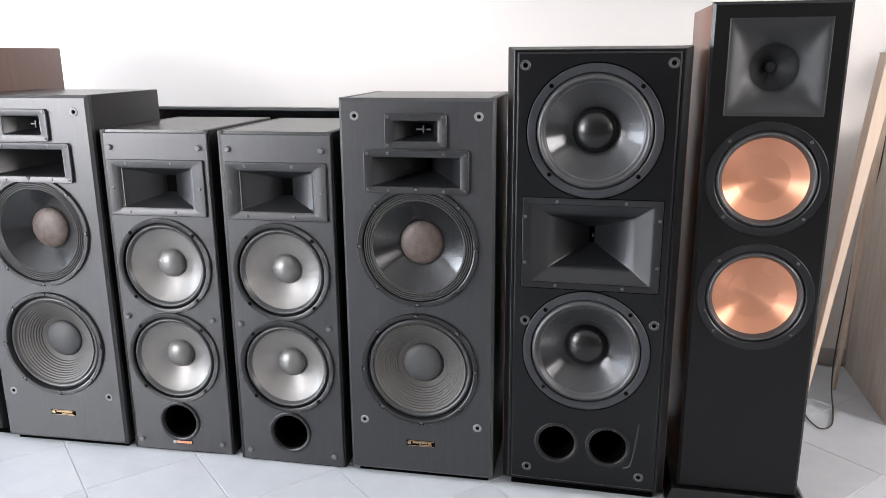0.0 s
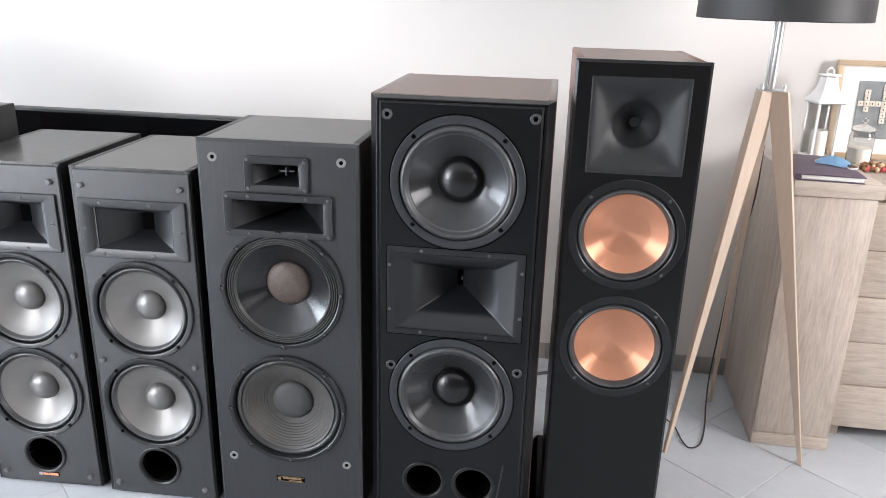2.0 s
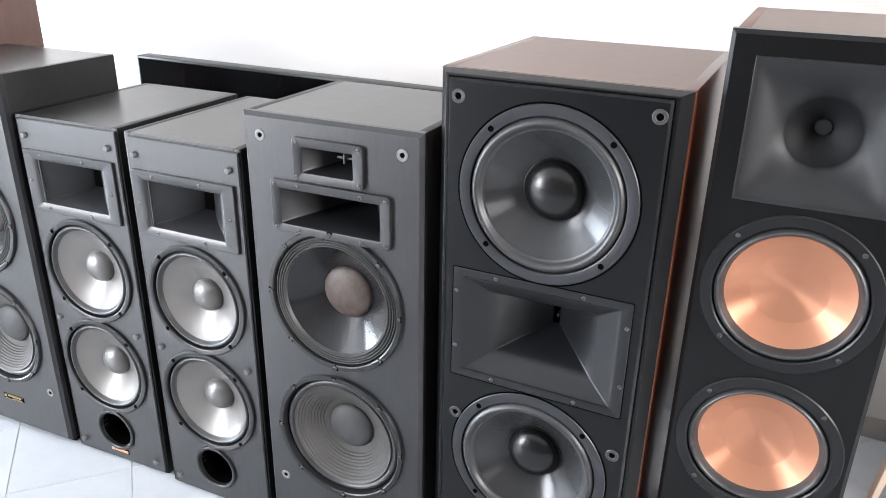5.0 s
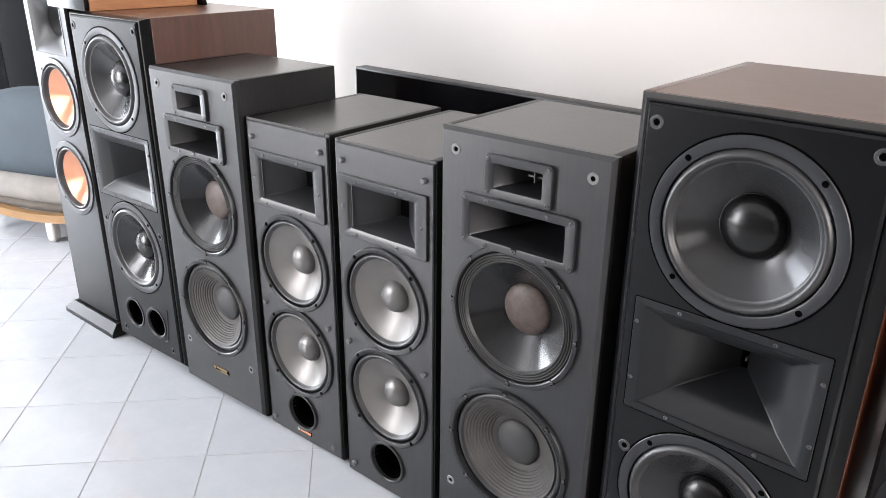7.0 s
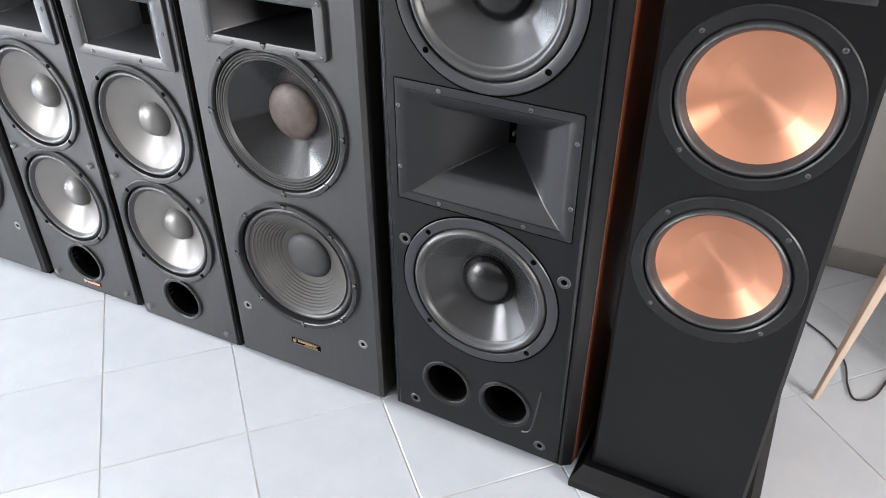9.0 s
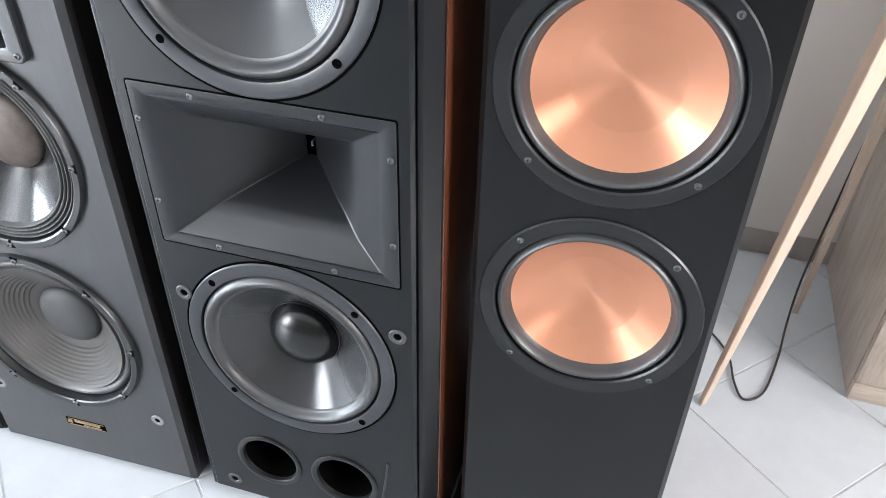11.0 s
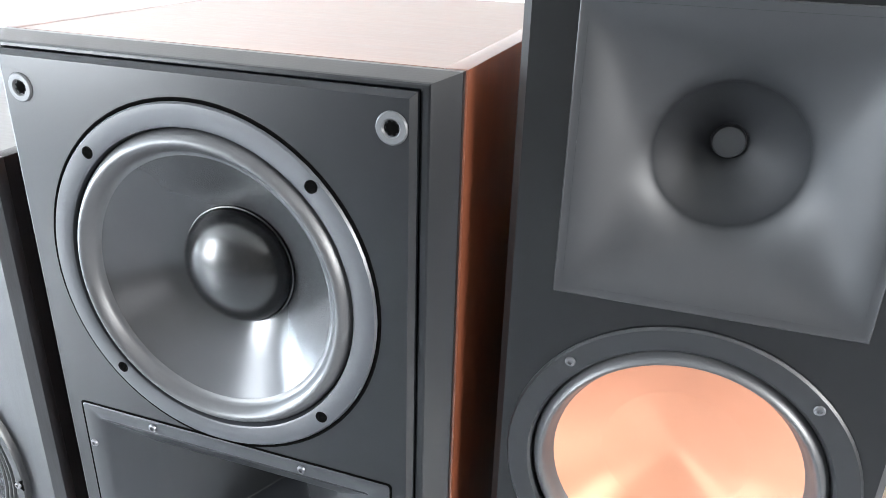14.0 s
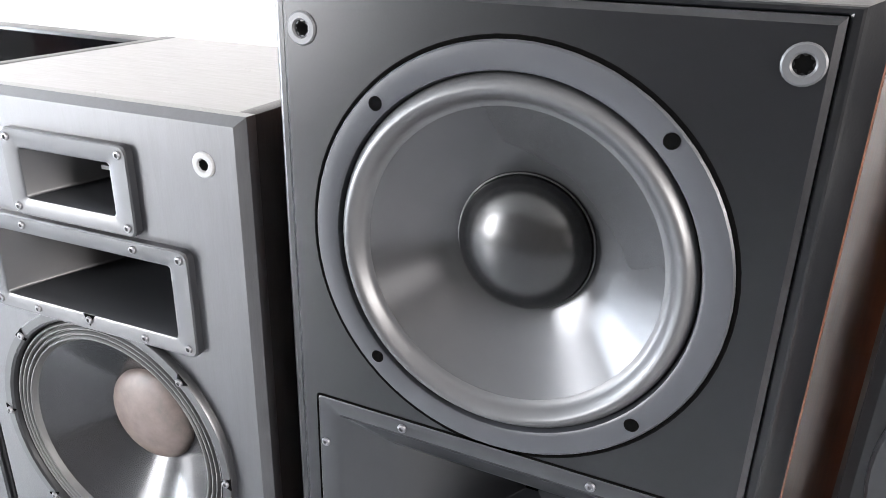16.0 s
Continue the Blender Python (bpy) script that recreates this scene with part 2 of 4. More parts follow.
# glazed tile: each tile a little different
M_TILE = mat("white_glazed_tile", (0.66, 0.68, 0.70), 0.22)
_v = coords(M_TILE)
_oi = M_TILE.node_tree.nodes.new("ShaderNodeObjectInfo")
_base = ramp(M_TILE, noise_tex(M_TILE, _v, 9, 6, 0.7), [(0.3, (0.40, 0.425, 0.452)), (0.7, (0.45, 0.472, 0.495))])
_hsv = M_TILE.node_tree.nodes.new("ShaderNodeHueSaturation")
_mr = M_TILE.node_tree.nodes.new("ShaderNodeMapRange")
_mr.inputs["To Min"].default_value, _mr.inputs["To Max"].default_value = 0.97, 1.03
M_TILE.node_tree.links.new(_oi.outputs["Random"], _mr.inputs["Value"])
M_TILE.node_tree.links.new(_mr.outputs["Result"], _hsv.inputs["Value"])
M_TILE.node_tree.links.new(_base, _hsv.inputs["Color"])
link(M_TILE, _hsv.outputs["Color"], "Base Color")
link(M_TILE, to_range(M_TILE, noise_tex(M_TILE, _v, 30, 5, 0.7), 0.10, 0.18), "Roughness")
bump(M_TILE, noise_tex(M_TILE, _v, 25, 3, 0.5), 0.08, 0.001)

# ---- mesh helpers ----


def link_mesh(name, bm, material, smooth=35):
    bmesh.ops.recalc_face_normals(bm, faces=bm.faces)
    me = bpy.data.meshes.new(name)
    bm.to_mesh(me)
    bm.free()
    for mt in material if isinstance(material, (list, tuple)) else (material,):
        me.materials.append(mt)
    if smooth:
        for p in me.polygons:
            p.use_smooth = True
        me.set_sharp_from_angle(angle=radians(smooth))
    return me


def part(name, bm, material, parent, label="", loc=None, smooth=35):
    """Links a bmesh as one mesh under a thing or part."""
    me = bm if isinstance(bm, bpy.types.Mesh) else link_mesh(name, bm, material, smooth)
    ob = new(name, me)
    ob.parent = parent
    if loc is not None:
        ob.matrix_local = loc if isinstance(loc, Matrix) else Matrix.Translation(loc)
    if label:
        ob["label"] = label
    return ob


def thing(name, label, category, group="", m=None, bm=None, material=None, kind="", smooth=35):
    ob = new(name, link_mesh(name, bm, material, smooth) if bm else None)
    if m is not None:
        ob.matrix_world = m
    return tagged(ob, label, category, group, kind)


def box(bm, x0, x1, y0, y1, z0, z1, bevel=0.0, seg=2):
    r = bmesh.ops.create_cube(bm, size=1)
    vs = r["verts"]
    for v in vs:
        v.co = Vector(((x0 + x1) / 2 + v.co.x * (x1 - x0), (y0 + y1) / 2 + v.co.y * (y1 - y0), (z0 + z1) / 2 + v.co.z * (z1 - z0)))
    if bevel:
        es = {e for v in vs for e in v.link_edges}
        bmesh.ops.bevel(bm, geom=list(es), offset=bevel, segments=seg, affect="EDGES", profile=0.5)
    return bm


def boxed(*a, **k):
    return box(bmesh.new(), *a, **k)


def loft(bm, loops, cap_first=False, cap_last=False, closed=True):
    rows = [[bm.verts.new(p) for p in lp] for lp in loops]
    n = len(rows[0])
    for a, b in zip(rows, rows[1:]):
        for i in range(n if closed else n - 1):
            j = (i + 1) % n
            bm.faces.new((a[i], a[j], b[j], b[i]))
    if cap_first:
        bm.faces.new(rows[0])
    if cap_last:
        bm.faces.new(rows[-1])
    return bm


def lathe(profile, n=72, bm=None):
    """Turns (radius, depth) pairs round the local y axis. Depth goes back from the front."""
    bm = bm or bmesh.new()
    loops, tip = [], None
    for r, d in profile:
        if r < 1e-6:
            tip = d
        else:
            loops.append([(r * math.cos(2 * math.pi * i / n), d, r * math.sin(2 * math.pi * i / n)) for i in range(n)])
    loft(bm, loops)
    if tip is not None:
        bm.verts.ensure_lookup_table()
        ring = bm.verts[-n:] if profile[-1][0] < 1e-6 else bm.verts[:n]
        ring = list(ring)
        c = bm.verts.new((0, tip, 0))
        for i in range(n):
            bm.faces.new((ring[i], ring[(i + 1) % n], c))
    return bm


def arc(r0, d0, r1, d1, bulge, k=8):
    """Points from (r0, d0) to (r1, d1) along a half roll that stands bulge towards the front."""
    out = []
    for i in range(k + 1):
        s = i / k
        out.append((r0 + (r1 - r0) * s, d0 + (d1 - d0) * s - bulge * math.sin(math.pi * s)))
    return out


def dome(r, d0, height, k=10):
    """A cap of radius r whose rim lies at depth d0."""
    out = []
    for i in range(k):
        a = math.pi / 2 * i / k
        out.append((r * math.cos(a), d0 - height * math.sin(a)))
    return out + [(0, d0 - height)]


def rrect(w, h, r, y, k=4, cx=0.0, cz=0.0):
    pts = []
    for sx, sz, a0 in ((1, 1, 0), (-1, 1, 90), (-1, -1, 180), (1, -1, 270)):
        for i in range(k + 1):
            a = radians(a0 + 90 * i / k)
            pts.append((cx + sx * (w / 2 - r) + r * math.cos(a), y, cz + sz * (h / 2 - r) + r * math.sin(a)))
    return pts


def circle(cx, cz, r, n=64):
    return [(cx + r * math.cos(2 * math.pi * i / n), cz + r * math.sin(2 * math.pi * i / n)) for i in range(n)]


def rect(cx, cz, w, h):
    return [(cx - w / 2, cz - h / 2), (cx + w / 2, cz - h / 2), (cx + w / 2, cz + h / 2), (cx - w / 2, cz + h / 2)]


def inside(p, loop):
    """Whether the point lies within a convex loop."""
    n = len(loop)
    side = [(loop[(i + 1) % n][0] - loop[i][0]) * (p[1] - loop[i][1]) - (loop[(i + 1) % n][1] - loop[i][1]) * (p[0] - loop[i][0]) > 0 for i in range(n)]
    return all(side) or not any(side)


def panel(outer, holes, thick, bevel=0.0, y=0.0):
    """An upright board with its front at y, real holes through it and bevelled outer edges."""
    cx = sum(p[0] for p in outer) / len(outer)
    cz = sum(p[1] for p in outer) / len(outer)
    inner = [(p[0] - math.copysign(bevel, p[0] - cx), p[1] - math.copysign(bevel, p[1] - cz)) for p in outer]
    loops = [inner] + holes
    co, faces, at = [], [], 0
    for lp in loops:
        faces.append(list(range(at, at + len(lp))))
        co += [Vector(p) for p in lp]
        at += len(lp)
    edges = [(f[i], f[(i + 1) % len(f)]) for f in faces for i in range(len(f))]
    vs, _, fs, _, _, _ = geometry.delaunay_2d_cdt(co, edges, [], 4, 1e-6)
    bm = bmesh.new()
    bv = [bm.verts.new((v.x, y, v.y)) for v in vs]
    for f in fs:
        mid = sum((vs[i] for i in f), Vector((0, 0))) / len(f)
        if not any(inside(mid, lp) for lp in holes):
            bm.faces.new([bv[i] for i in f])
    back = [(p[0], y + thick, p[1]) for p in outer]
    loft(bm, [[(p[0], y, p[1]) for p in inner], [(p[0], y + bevel, p[1]) for p in outer], back])
    for lp in holes:
        loft(bm, [[(p[0], y, p[1]) for p in lp], [(p[0], y + thick, p[1]) for p in lp]])
    bmesh.ops.remove_doubles(bm, verts=bm.verts, dist=1e-5)
    return bm


def tube(points, r, n=8):
    """A round cable or rod through the points."""
    bm = bmesh.new()
    pts = [Vector(p) for p in points]
    loops = []
    up = Vector((0.13, 0.21, 1)).normalized()
    for i, p in enumerate(pts):
        d = (pts[min(i + 1, len(pts) - 1)] - pts[max(i - 1, 0)]).normalized()
        a = d.cross(up)
        a = a.normalized() if a.length > 1e-4 else Vector((1, 0, 0))
        b = d.cross(a)
        loops.append([p + r * (math.cos(t) * a + math.sin(t) * b) for t in (2 * math.pi * k / n for k in range(n))])
    return loft(bm, loops, True, True)


def smooth_path(points, steps=8):
    """A Catmull-Rom line through the points."""
    P = [Vector(p) for p in points]
    P = [2 * P[0] - P[1]] + P + [2 * P[-1] - P[-2]]
    out = []
    for a, b, c, d in zip(P, P[1:], P[2:], P[3:]):
        for i in range(steps):
            t = i / steps
            out.append(0.5 * ((2 * b) + (c - a) * t + (2 * a - 5 * b + 4 * c - d) * t * t + (3 * b - a - 3 * c + d) * t ** 3))
    return out + [P[-2]]

# ---- the room ----


def wall_with_opening(name, along, a0, a1, fixed, thick, opening, kind_label):
    """A wall along x or y with one opening (from, to, sill, head) through it."""
    bm = bmesh.new()
    o0, o1, sill, head = opening if opening else (a1, a1, 0, 0)
    pieces = [(a0, o0, 0, TOP)]
    if opening:
        pieces += [(o1, a1, 0, TOP), (o0, o1, 0, sill), (o0, o1, head, TOP)]
    f0, f1 = sorted((fixed, fixed + thick))
    for p0, p1, z0, z1 in pieces:
        if along == "x":
            box(bm, p0, p1, f0, f1, z0, z1)
        else:
            box(bm, f0, f1, p0, p1, z0, z1)
    return thing(name, kind_label, "wall", bm=bm, material=M_WALL_DARKENED if name in ("wall_south", "wall_east") else M_WALL, kind="structure", smooth=0)


wall_with_opening("wall_north", "x", WEST - 0.4, EAST + 0.4, NORTH, 0.4, None, "plain white painted wall behind the speakers")
wall_with_opening("wall_south", "x", WEST - 0.4, EAST + 0.4, SOUTH, -0.4, WIN_S, "unseen wall with a tall window, made dark to dim reflections")
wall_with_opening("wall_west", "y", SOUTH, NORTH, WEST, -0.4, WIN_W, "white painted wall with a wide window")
wall_with_opening("wall_east", "y", SOUTH, NORTH, EAST, 0.4, WIN_E, "unseen wall with a high window, made dark to dim reflections")
thing("ceiling", "plain white painted ceiling", "ceiling", bm=boxed(WEST - 0.4, EAST + 0.4, SOUTH - 0.4, NORTH + 0.4, TOP, TOP + 0.15), material=M_CEIL, kind="structure", smooth=0)


def window(name, along, opening, fixed, outward):
    """A frame with two casements in an opening."""
    o0, o1, z0, z1 = opening
    root = thing(name, "white framed window letting in daylight", "window", kind="structure")
    f0, f1 = sorted((fixed + outward * 0.06, fixed + outward * 0.12))

    def bar(n, a0, a1, b0, b1, mt, g0=f0, g1=f1):
        b = boxed(a0, a1, g0, g1, b0, b1) if along == "x" else boxed(g0, g1, a0, a1, b0, b1)
        return part(n, b, mt, root, smooth=0)

    w = 0.06
    mid = (o0 + o1) / 2
    bar("frame_head", o0, o1, z1 - w, z1, M_PVC)
    bar("frame_sill", o0, o1, z0, z0 + w, M_PVC)
    for a in (o0, mid - w / 2, o1 - w):
        bar("frame_post", a, a + w, z0 + w, z1 - w, M_PVC)
    m = (f0 + f1) / 2
    for a0, a1 in ((o0 + w, mid - w / 2), (mid + w / 2, o1 - w)):
        pane = bar("pane", a0, a1, z0 + w, z1 - w, M_GLASS, m - 0.003, m + 0.003)
        pane.visible_shadow = False


window("window_1", "y", WIN_W, WEST, -1)
window("window_2", "x", WIN_S, SOUTH, -1)
window("window_3", "y", WIN_E, EAST, 1)

floor = thing("floor", "pale grey-white glazed tiles laid diagonally with thin grey joints", "floor",
              bm=boxed(WEST, EAST, SOUTH, NORTH, -0.12, -0.0018), material=M_GROUT, kind="structure", smooth=0)

# skirting of cut grey tiles along the north wall
skirting = thing("baseboard", "low grey ceramic skirting tiles along the wall", "baseboard", bm=boxed(WEST, EAST, NORTH - 0.004, NORTH, 0, 0.066), material=M_GROUT, kind="structure", smooth=0)
_x = WEST + 0.02
_skirt = link_mesh("skirting_tile", boxed(-0.1485, 0.1485, -0.010, -0.004, 0.001, 0.07, 0.0015), M_GREYTILE)
while _x < EAST - 0.3:
    part("tile", _skirt, None, skirting, loc=(_x + 0.15, NORTH, 0))
    _x += 0.3

# ---- small hardware, shared by the speakers ----


def star_ring(r_out, r_in):
    """A grille socket: a proud rounded ring."""
    return lathe([(r_out, 0.002), (r_out, -0.0008), (r_out - 0.0012, -0.002), (r_in + 0.0012, -0.002), (r_in, -0.0008), (r_in * 0.96, 0.012)], 20)


def star_core(r):
    """The toothed dark hole of a socket."""
    bm = bmesh.new()
    n = 16
    lp = [((r * (1.0 if i % 2 else 0.72)) * math.cos(2 * math.pi * i / n), -0.0002, (r * (1.0 if i % 2 else 0.72)) * math.sin(2 * math.pi * i / n)) for i in range(n)]
    back = [(x, 0.010, z) for x, _, z in lp]
    return loft(bm, [lp, back], True, True)


SOCKET = link_mesh("socket", star_ring(0.0125, 0.0062), M_SOCKET_DARK)
SOCKET_PALE = link_mesh("socket_pale", star_ring(0.0118, 0.0052), M_SOCKET_PALE)
CORE = link_mesh("socket_core", star_core(0.0062), M_VOID)
PEG = link_mesh("peg", lathe([(0.0075, 0.002), (0.0075, -0.006), (0.006, -0.0085), (0, -0.009)], 16), M_PEG)
SCREW_HEAD = [(0.0042, 0.001), (0.0042, -0.0008), (0.0036, -0.0018), (0.0020, -0.0021), (0.0018, -0.0006), (0, -0.0004)]
SCREW = link_mesh("screw", lathe(SCREW_HEAD, 12), M_STEEL)
SCREW_BLACK = link_mesh("screw_black", lathe(SCREW_HEAD, 12), M_SCREW)
BOLT_HOLE = link_mesh("bolt_hole", lathe([(0.0056, 0.001), (0.0054, -0.0006), (0.0030, -0.0004), (0.0, -0.0003)], 14), M_VOID)


def notch_mesh():
    """A clamp notch in a stamped frame: a small dark wedge with a screw head."""
    bm = bmesh.new()
    tri = [(-0.0075, 0.0068), (0.0075, 0.0068), (0.0, -0.0062)]
    return loft(bm, [[(x, -0.0007, z) for x, z in tri], [(x * 0.9, 0.002, z * 0.9) for x, z in tri]], True, True)


NOTCH = link_mesh("notch", notch_mesh(), M_VOID, smooth=0)


def sockets(parent, mesh, places, core=True, name="grille_socket", y=0.0):
    for x, z in places:
        s = part(name, mesh, None, parent, loc=(x, y, z))
        if core:
            part("socket_hole", CORE, None, s)


# ---- drivers: each has its origin at its centre on the baffle ----


def cast_woofer(parent, x, z):
    """Twelve inch driver with a cast grey frame, rubber roll, grey cone and glossy dome."""
    w = part("woofer", lathe([(0.1592, 0.010), (0.1592, -0.0010), (0.1578, -0.0028), (0.1415, -0.0034), (0.1392, -0.0022), (0.1380, 0.003), (0.1372, 0.010)]), M_FRAME, parent, loc=(x - 0.0015, 0, z - 0.0015))
    # Flat black ring laid on for the shade in the gap round the frame.
    part("shadow_gap", lathe([(0.1625, 0.0015), (0.1625, -0.0004), (0.1590, -0.0004)]), M_VOID, w)
    part("surround", lathe([(0.1378, 0.008), (0.1370, 0.003)] + arc(0.1366, 0.0015, 0.1185, 0.003, 0.0095, 12) + [(0.1165, 0.0042), (0.1145, 0.0050)]), M_RUBBER, w)
    part("cone", lathe([(0.1160, 0.0046), (0.112, 0.0080), (0.085, 0.0285), (0.0565, 0.0500), (0.0545, 0.0505)]), M_CONE_GREY, w)
    part("cap_rim", lathe([(0.0572, 0.0498), (0.0566, 0.0472), (0.0554, 0.0470), (0.0546, 0.049)]), M_DOME, w)
    part("dust_cap", lathe(dome(0.0546, 0.0485, 0.033, 14)), M_DOME, w, "glossy black dome")
    for sx in (-1, 1):
        for sz in (-1, 1):
            part("bolt", BOLT_HOLE, None, w, loc=(sx * 0.105 + 0.0015, -0.0031, sz * 0.1050 + 0.0015))
    return w


def stamped_woofer(parent, x, z, ribbed):
    """Twelve inch driver in a black stamped frame with eight clamp notches."""
    w = part("woofer", lathe([(0.160, 0.004), (0.160, -0.006), (0.1585, -0.0085), (0.150, -0.0085), (0.1475, -0.0065), (0.1455, 0.004), (0.1440, 0.012)]), M_FRAME_DARK, parent, loc=(x, 0, z))
    if ribbed:
        part("surround", lathe([(0.146, 0.010)] + arc(0.1445, 0.008, 0.1285, 0.007, 0.006, 8) + [(0.127, 0.007)]), M_RUBBER, w)
        prof = [(0.1275, 0.0065), (0.1255, 0.0030)]
        for i in range(9):
            r0 = 0.1225 - i * 0.0058
            d0 = 0.006 + i * 0.0045
            prof += [(r0, d0), (r0 - 0.0027, d0 + 0.0008), (r0 - 0.0043, d0 + 0.0038)]
        part("cone", lathe(prof + [(0.060, 0.049), (0.054, 0.052)]), M_CONE_PAPER, w)
        part("dust_cap", lathe(dome(0.056, 0.050, 0.018)), M_CAP_DARK, w, "dark grey felt dust cap")
    else:
        prof = [(0.1465, 0.004)]
        for i in range(4):
            r0 = 0.1450 - i * 0.0058
            prof += arc(r0, 0.001, r0 - 0.0052, 0.0012, 0.0042, 5)
        part("surround", lathe(prof + [(0.1205, 0.004)]), M_CLOTH, w, "pleated cloth surround")
        part("cone", lathe([(0.1215, 0.003), (0.118, 0.006), (0.09, 0.030), (0.058, 0.056), (0.055, 0.058)]), M_CONE_BLACK, w)
        part("dust_cap", lathe(dome(0.0585, 0.0555, 0.017)), M_CAP_BROWN, w, "brownish paper dust cap")
    for i in range(8):
        a = radians(90 + 45 * i + (2 if ribbed else 0))
        nn = part("clamp_notch", NOTCH, None, w, loc=pose(0.1525 * math.cos(a), -0.0085, 0.1525 * math.sin(a), 0, 90 - 45 * i - 90, 0))
        part("screw", SCREW_BLACK, None, nn, loc=(0, -0.0008, 0.001))
    return w


def silver_woofer(parent, x, z):
    """Eight inch driver with a grey cone and dome."""
    w = part("woofer", lathe([(0.139, 0.004), (0.139, -0.006), (0.1375, -0.008), (0.128, -0.008), (0.1255, -0.0065), (0.1245, 0.003), (0.123, 0.010)]), M_FRAME_DARK, parent, loc=(x, 0, z))
    part("surround", lathe([(0.1245, 0.006)] + arc(0.1225, 0.002, 0.1085, 0.003, 0.0075, 9) + [(0.1065, 0.005)]), M_RUBBER, w)
    part("cone", lathe([(0.1075, 0.0045), (0.104, 0.008), (0.085, 0.0205), (0.062, 0.033), (0.042, 0.041), (0.040, 0.042)]), M_CONE_SILVER, w)
    part("dust_cap", lathe([(0.0425, 0.0415)] + dome(0.0415, 0.040, 0.027)), M_CAP_SILVER, w)
    for i in range(4):
        a = radians(44 + 90 * i)
        part("screw", BOLT_HOLE, None, w, loc=(0.1325 * math.cos(a), -0.008, 0.1325 * math.sin(a)))
    return w


def copper_woofer(parent, x, z):
    """Ten inch driver with a spun copper cone and a satin black trim ring."""
    w = part("woofer", lathe([(0.1355, 0.004), (0.1355, -0.0016), (0.1337, -0.0038), (0.1175, -0.0038), (0.1150, -0.0018), (0.1142, 0.001), (0.113, 0.006)]), M_RING, parent, loc=(x, 0, z))
    part("surround", lathe([(0.1145, 0.005), (0.1128, 0.002)] + arc(0.1120, 0.001, 0.0995, 0.008, 0.0095, 10) + [(0.0975, 0.0115)]), M_RUBBER, w)
    part("cone", lathe([(0.0985, 0.0108), (0.0970, 0.0118), (0.086, 0.0178), (0.073, 0.0242), (0.0600, 0.0308), (0.0590, 0.0312), (0.050, 0.0335), (0.038, 0.0361), (0.025, 0.0382), (0.012, 0.0396), (0, 0.0402)], 96), M_COPPER, w)
    for sx in (-1, 1):
        for sz in (-1, 1):
            part("screw", SCREW_BLACK, None, w, loc=(sx * 0.0895, -0.0036, sz * 0.0900))
    return w


def box_horn(parent, name, x, z, w, h, mw, mh, tw, th, depth, proud, mt, lip=0.006, curve=1.6, corner=0.006, screws=(), screw=SCREW_BLACK, label="", throat_x=0.0):
    """A rectangular horn: a flange, a rolled mouth and four walls that run back to a slot."""
    bm = bmesh.new()
    loops = [rrect(w, h, corner, 0.003), rrect(w, h, corner, -proud + 0.0015), rrect(w - 0.003, h - 0.003, corner, -proud),
             rrect(mw + lip * 2, mh + lip * 2, 0.004, -proud), rrect(mw + lip * 0.6, mh + lip * 0.6, 0.0035, -proud + lip * 0.35), rrect(mw, mh, 0.003, -proud + lip)]
    n = 10
    for i in range(1, n + 1):
        s = i / n
        k = (1 - s) ** curve
        loops.append(rrect(tw + (mw - tw) * k, th + (mh - th) * (1 - s) ** (curve * 0.85), 0.0028 * (1 - s) + 0.001, -proud + lip + (depth - lip) * s, cx=throat_x * s))
    loft(bm, loops)
    ob = part(name, bm, mt, parent, label, loc=(x, 0, z), smooth=28)
    part("throat", boxed(throat_x - tw / 2 - 0.004, throat_x + tw / 2 + 0.004, depth - proud - 0.002, depth - proud + 0.01, -th / 2 - 0.004, th / 2 + 0.004), M_VOID, ob, smooth=0)
    for sx, sz in screws:
        part("screw", screw, None, ob, loc=(sx, -proud, sz))
    return ob


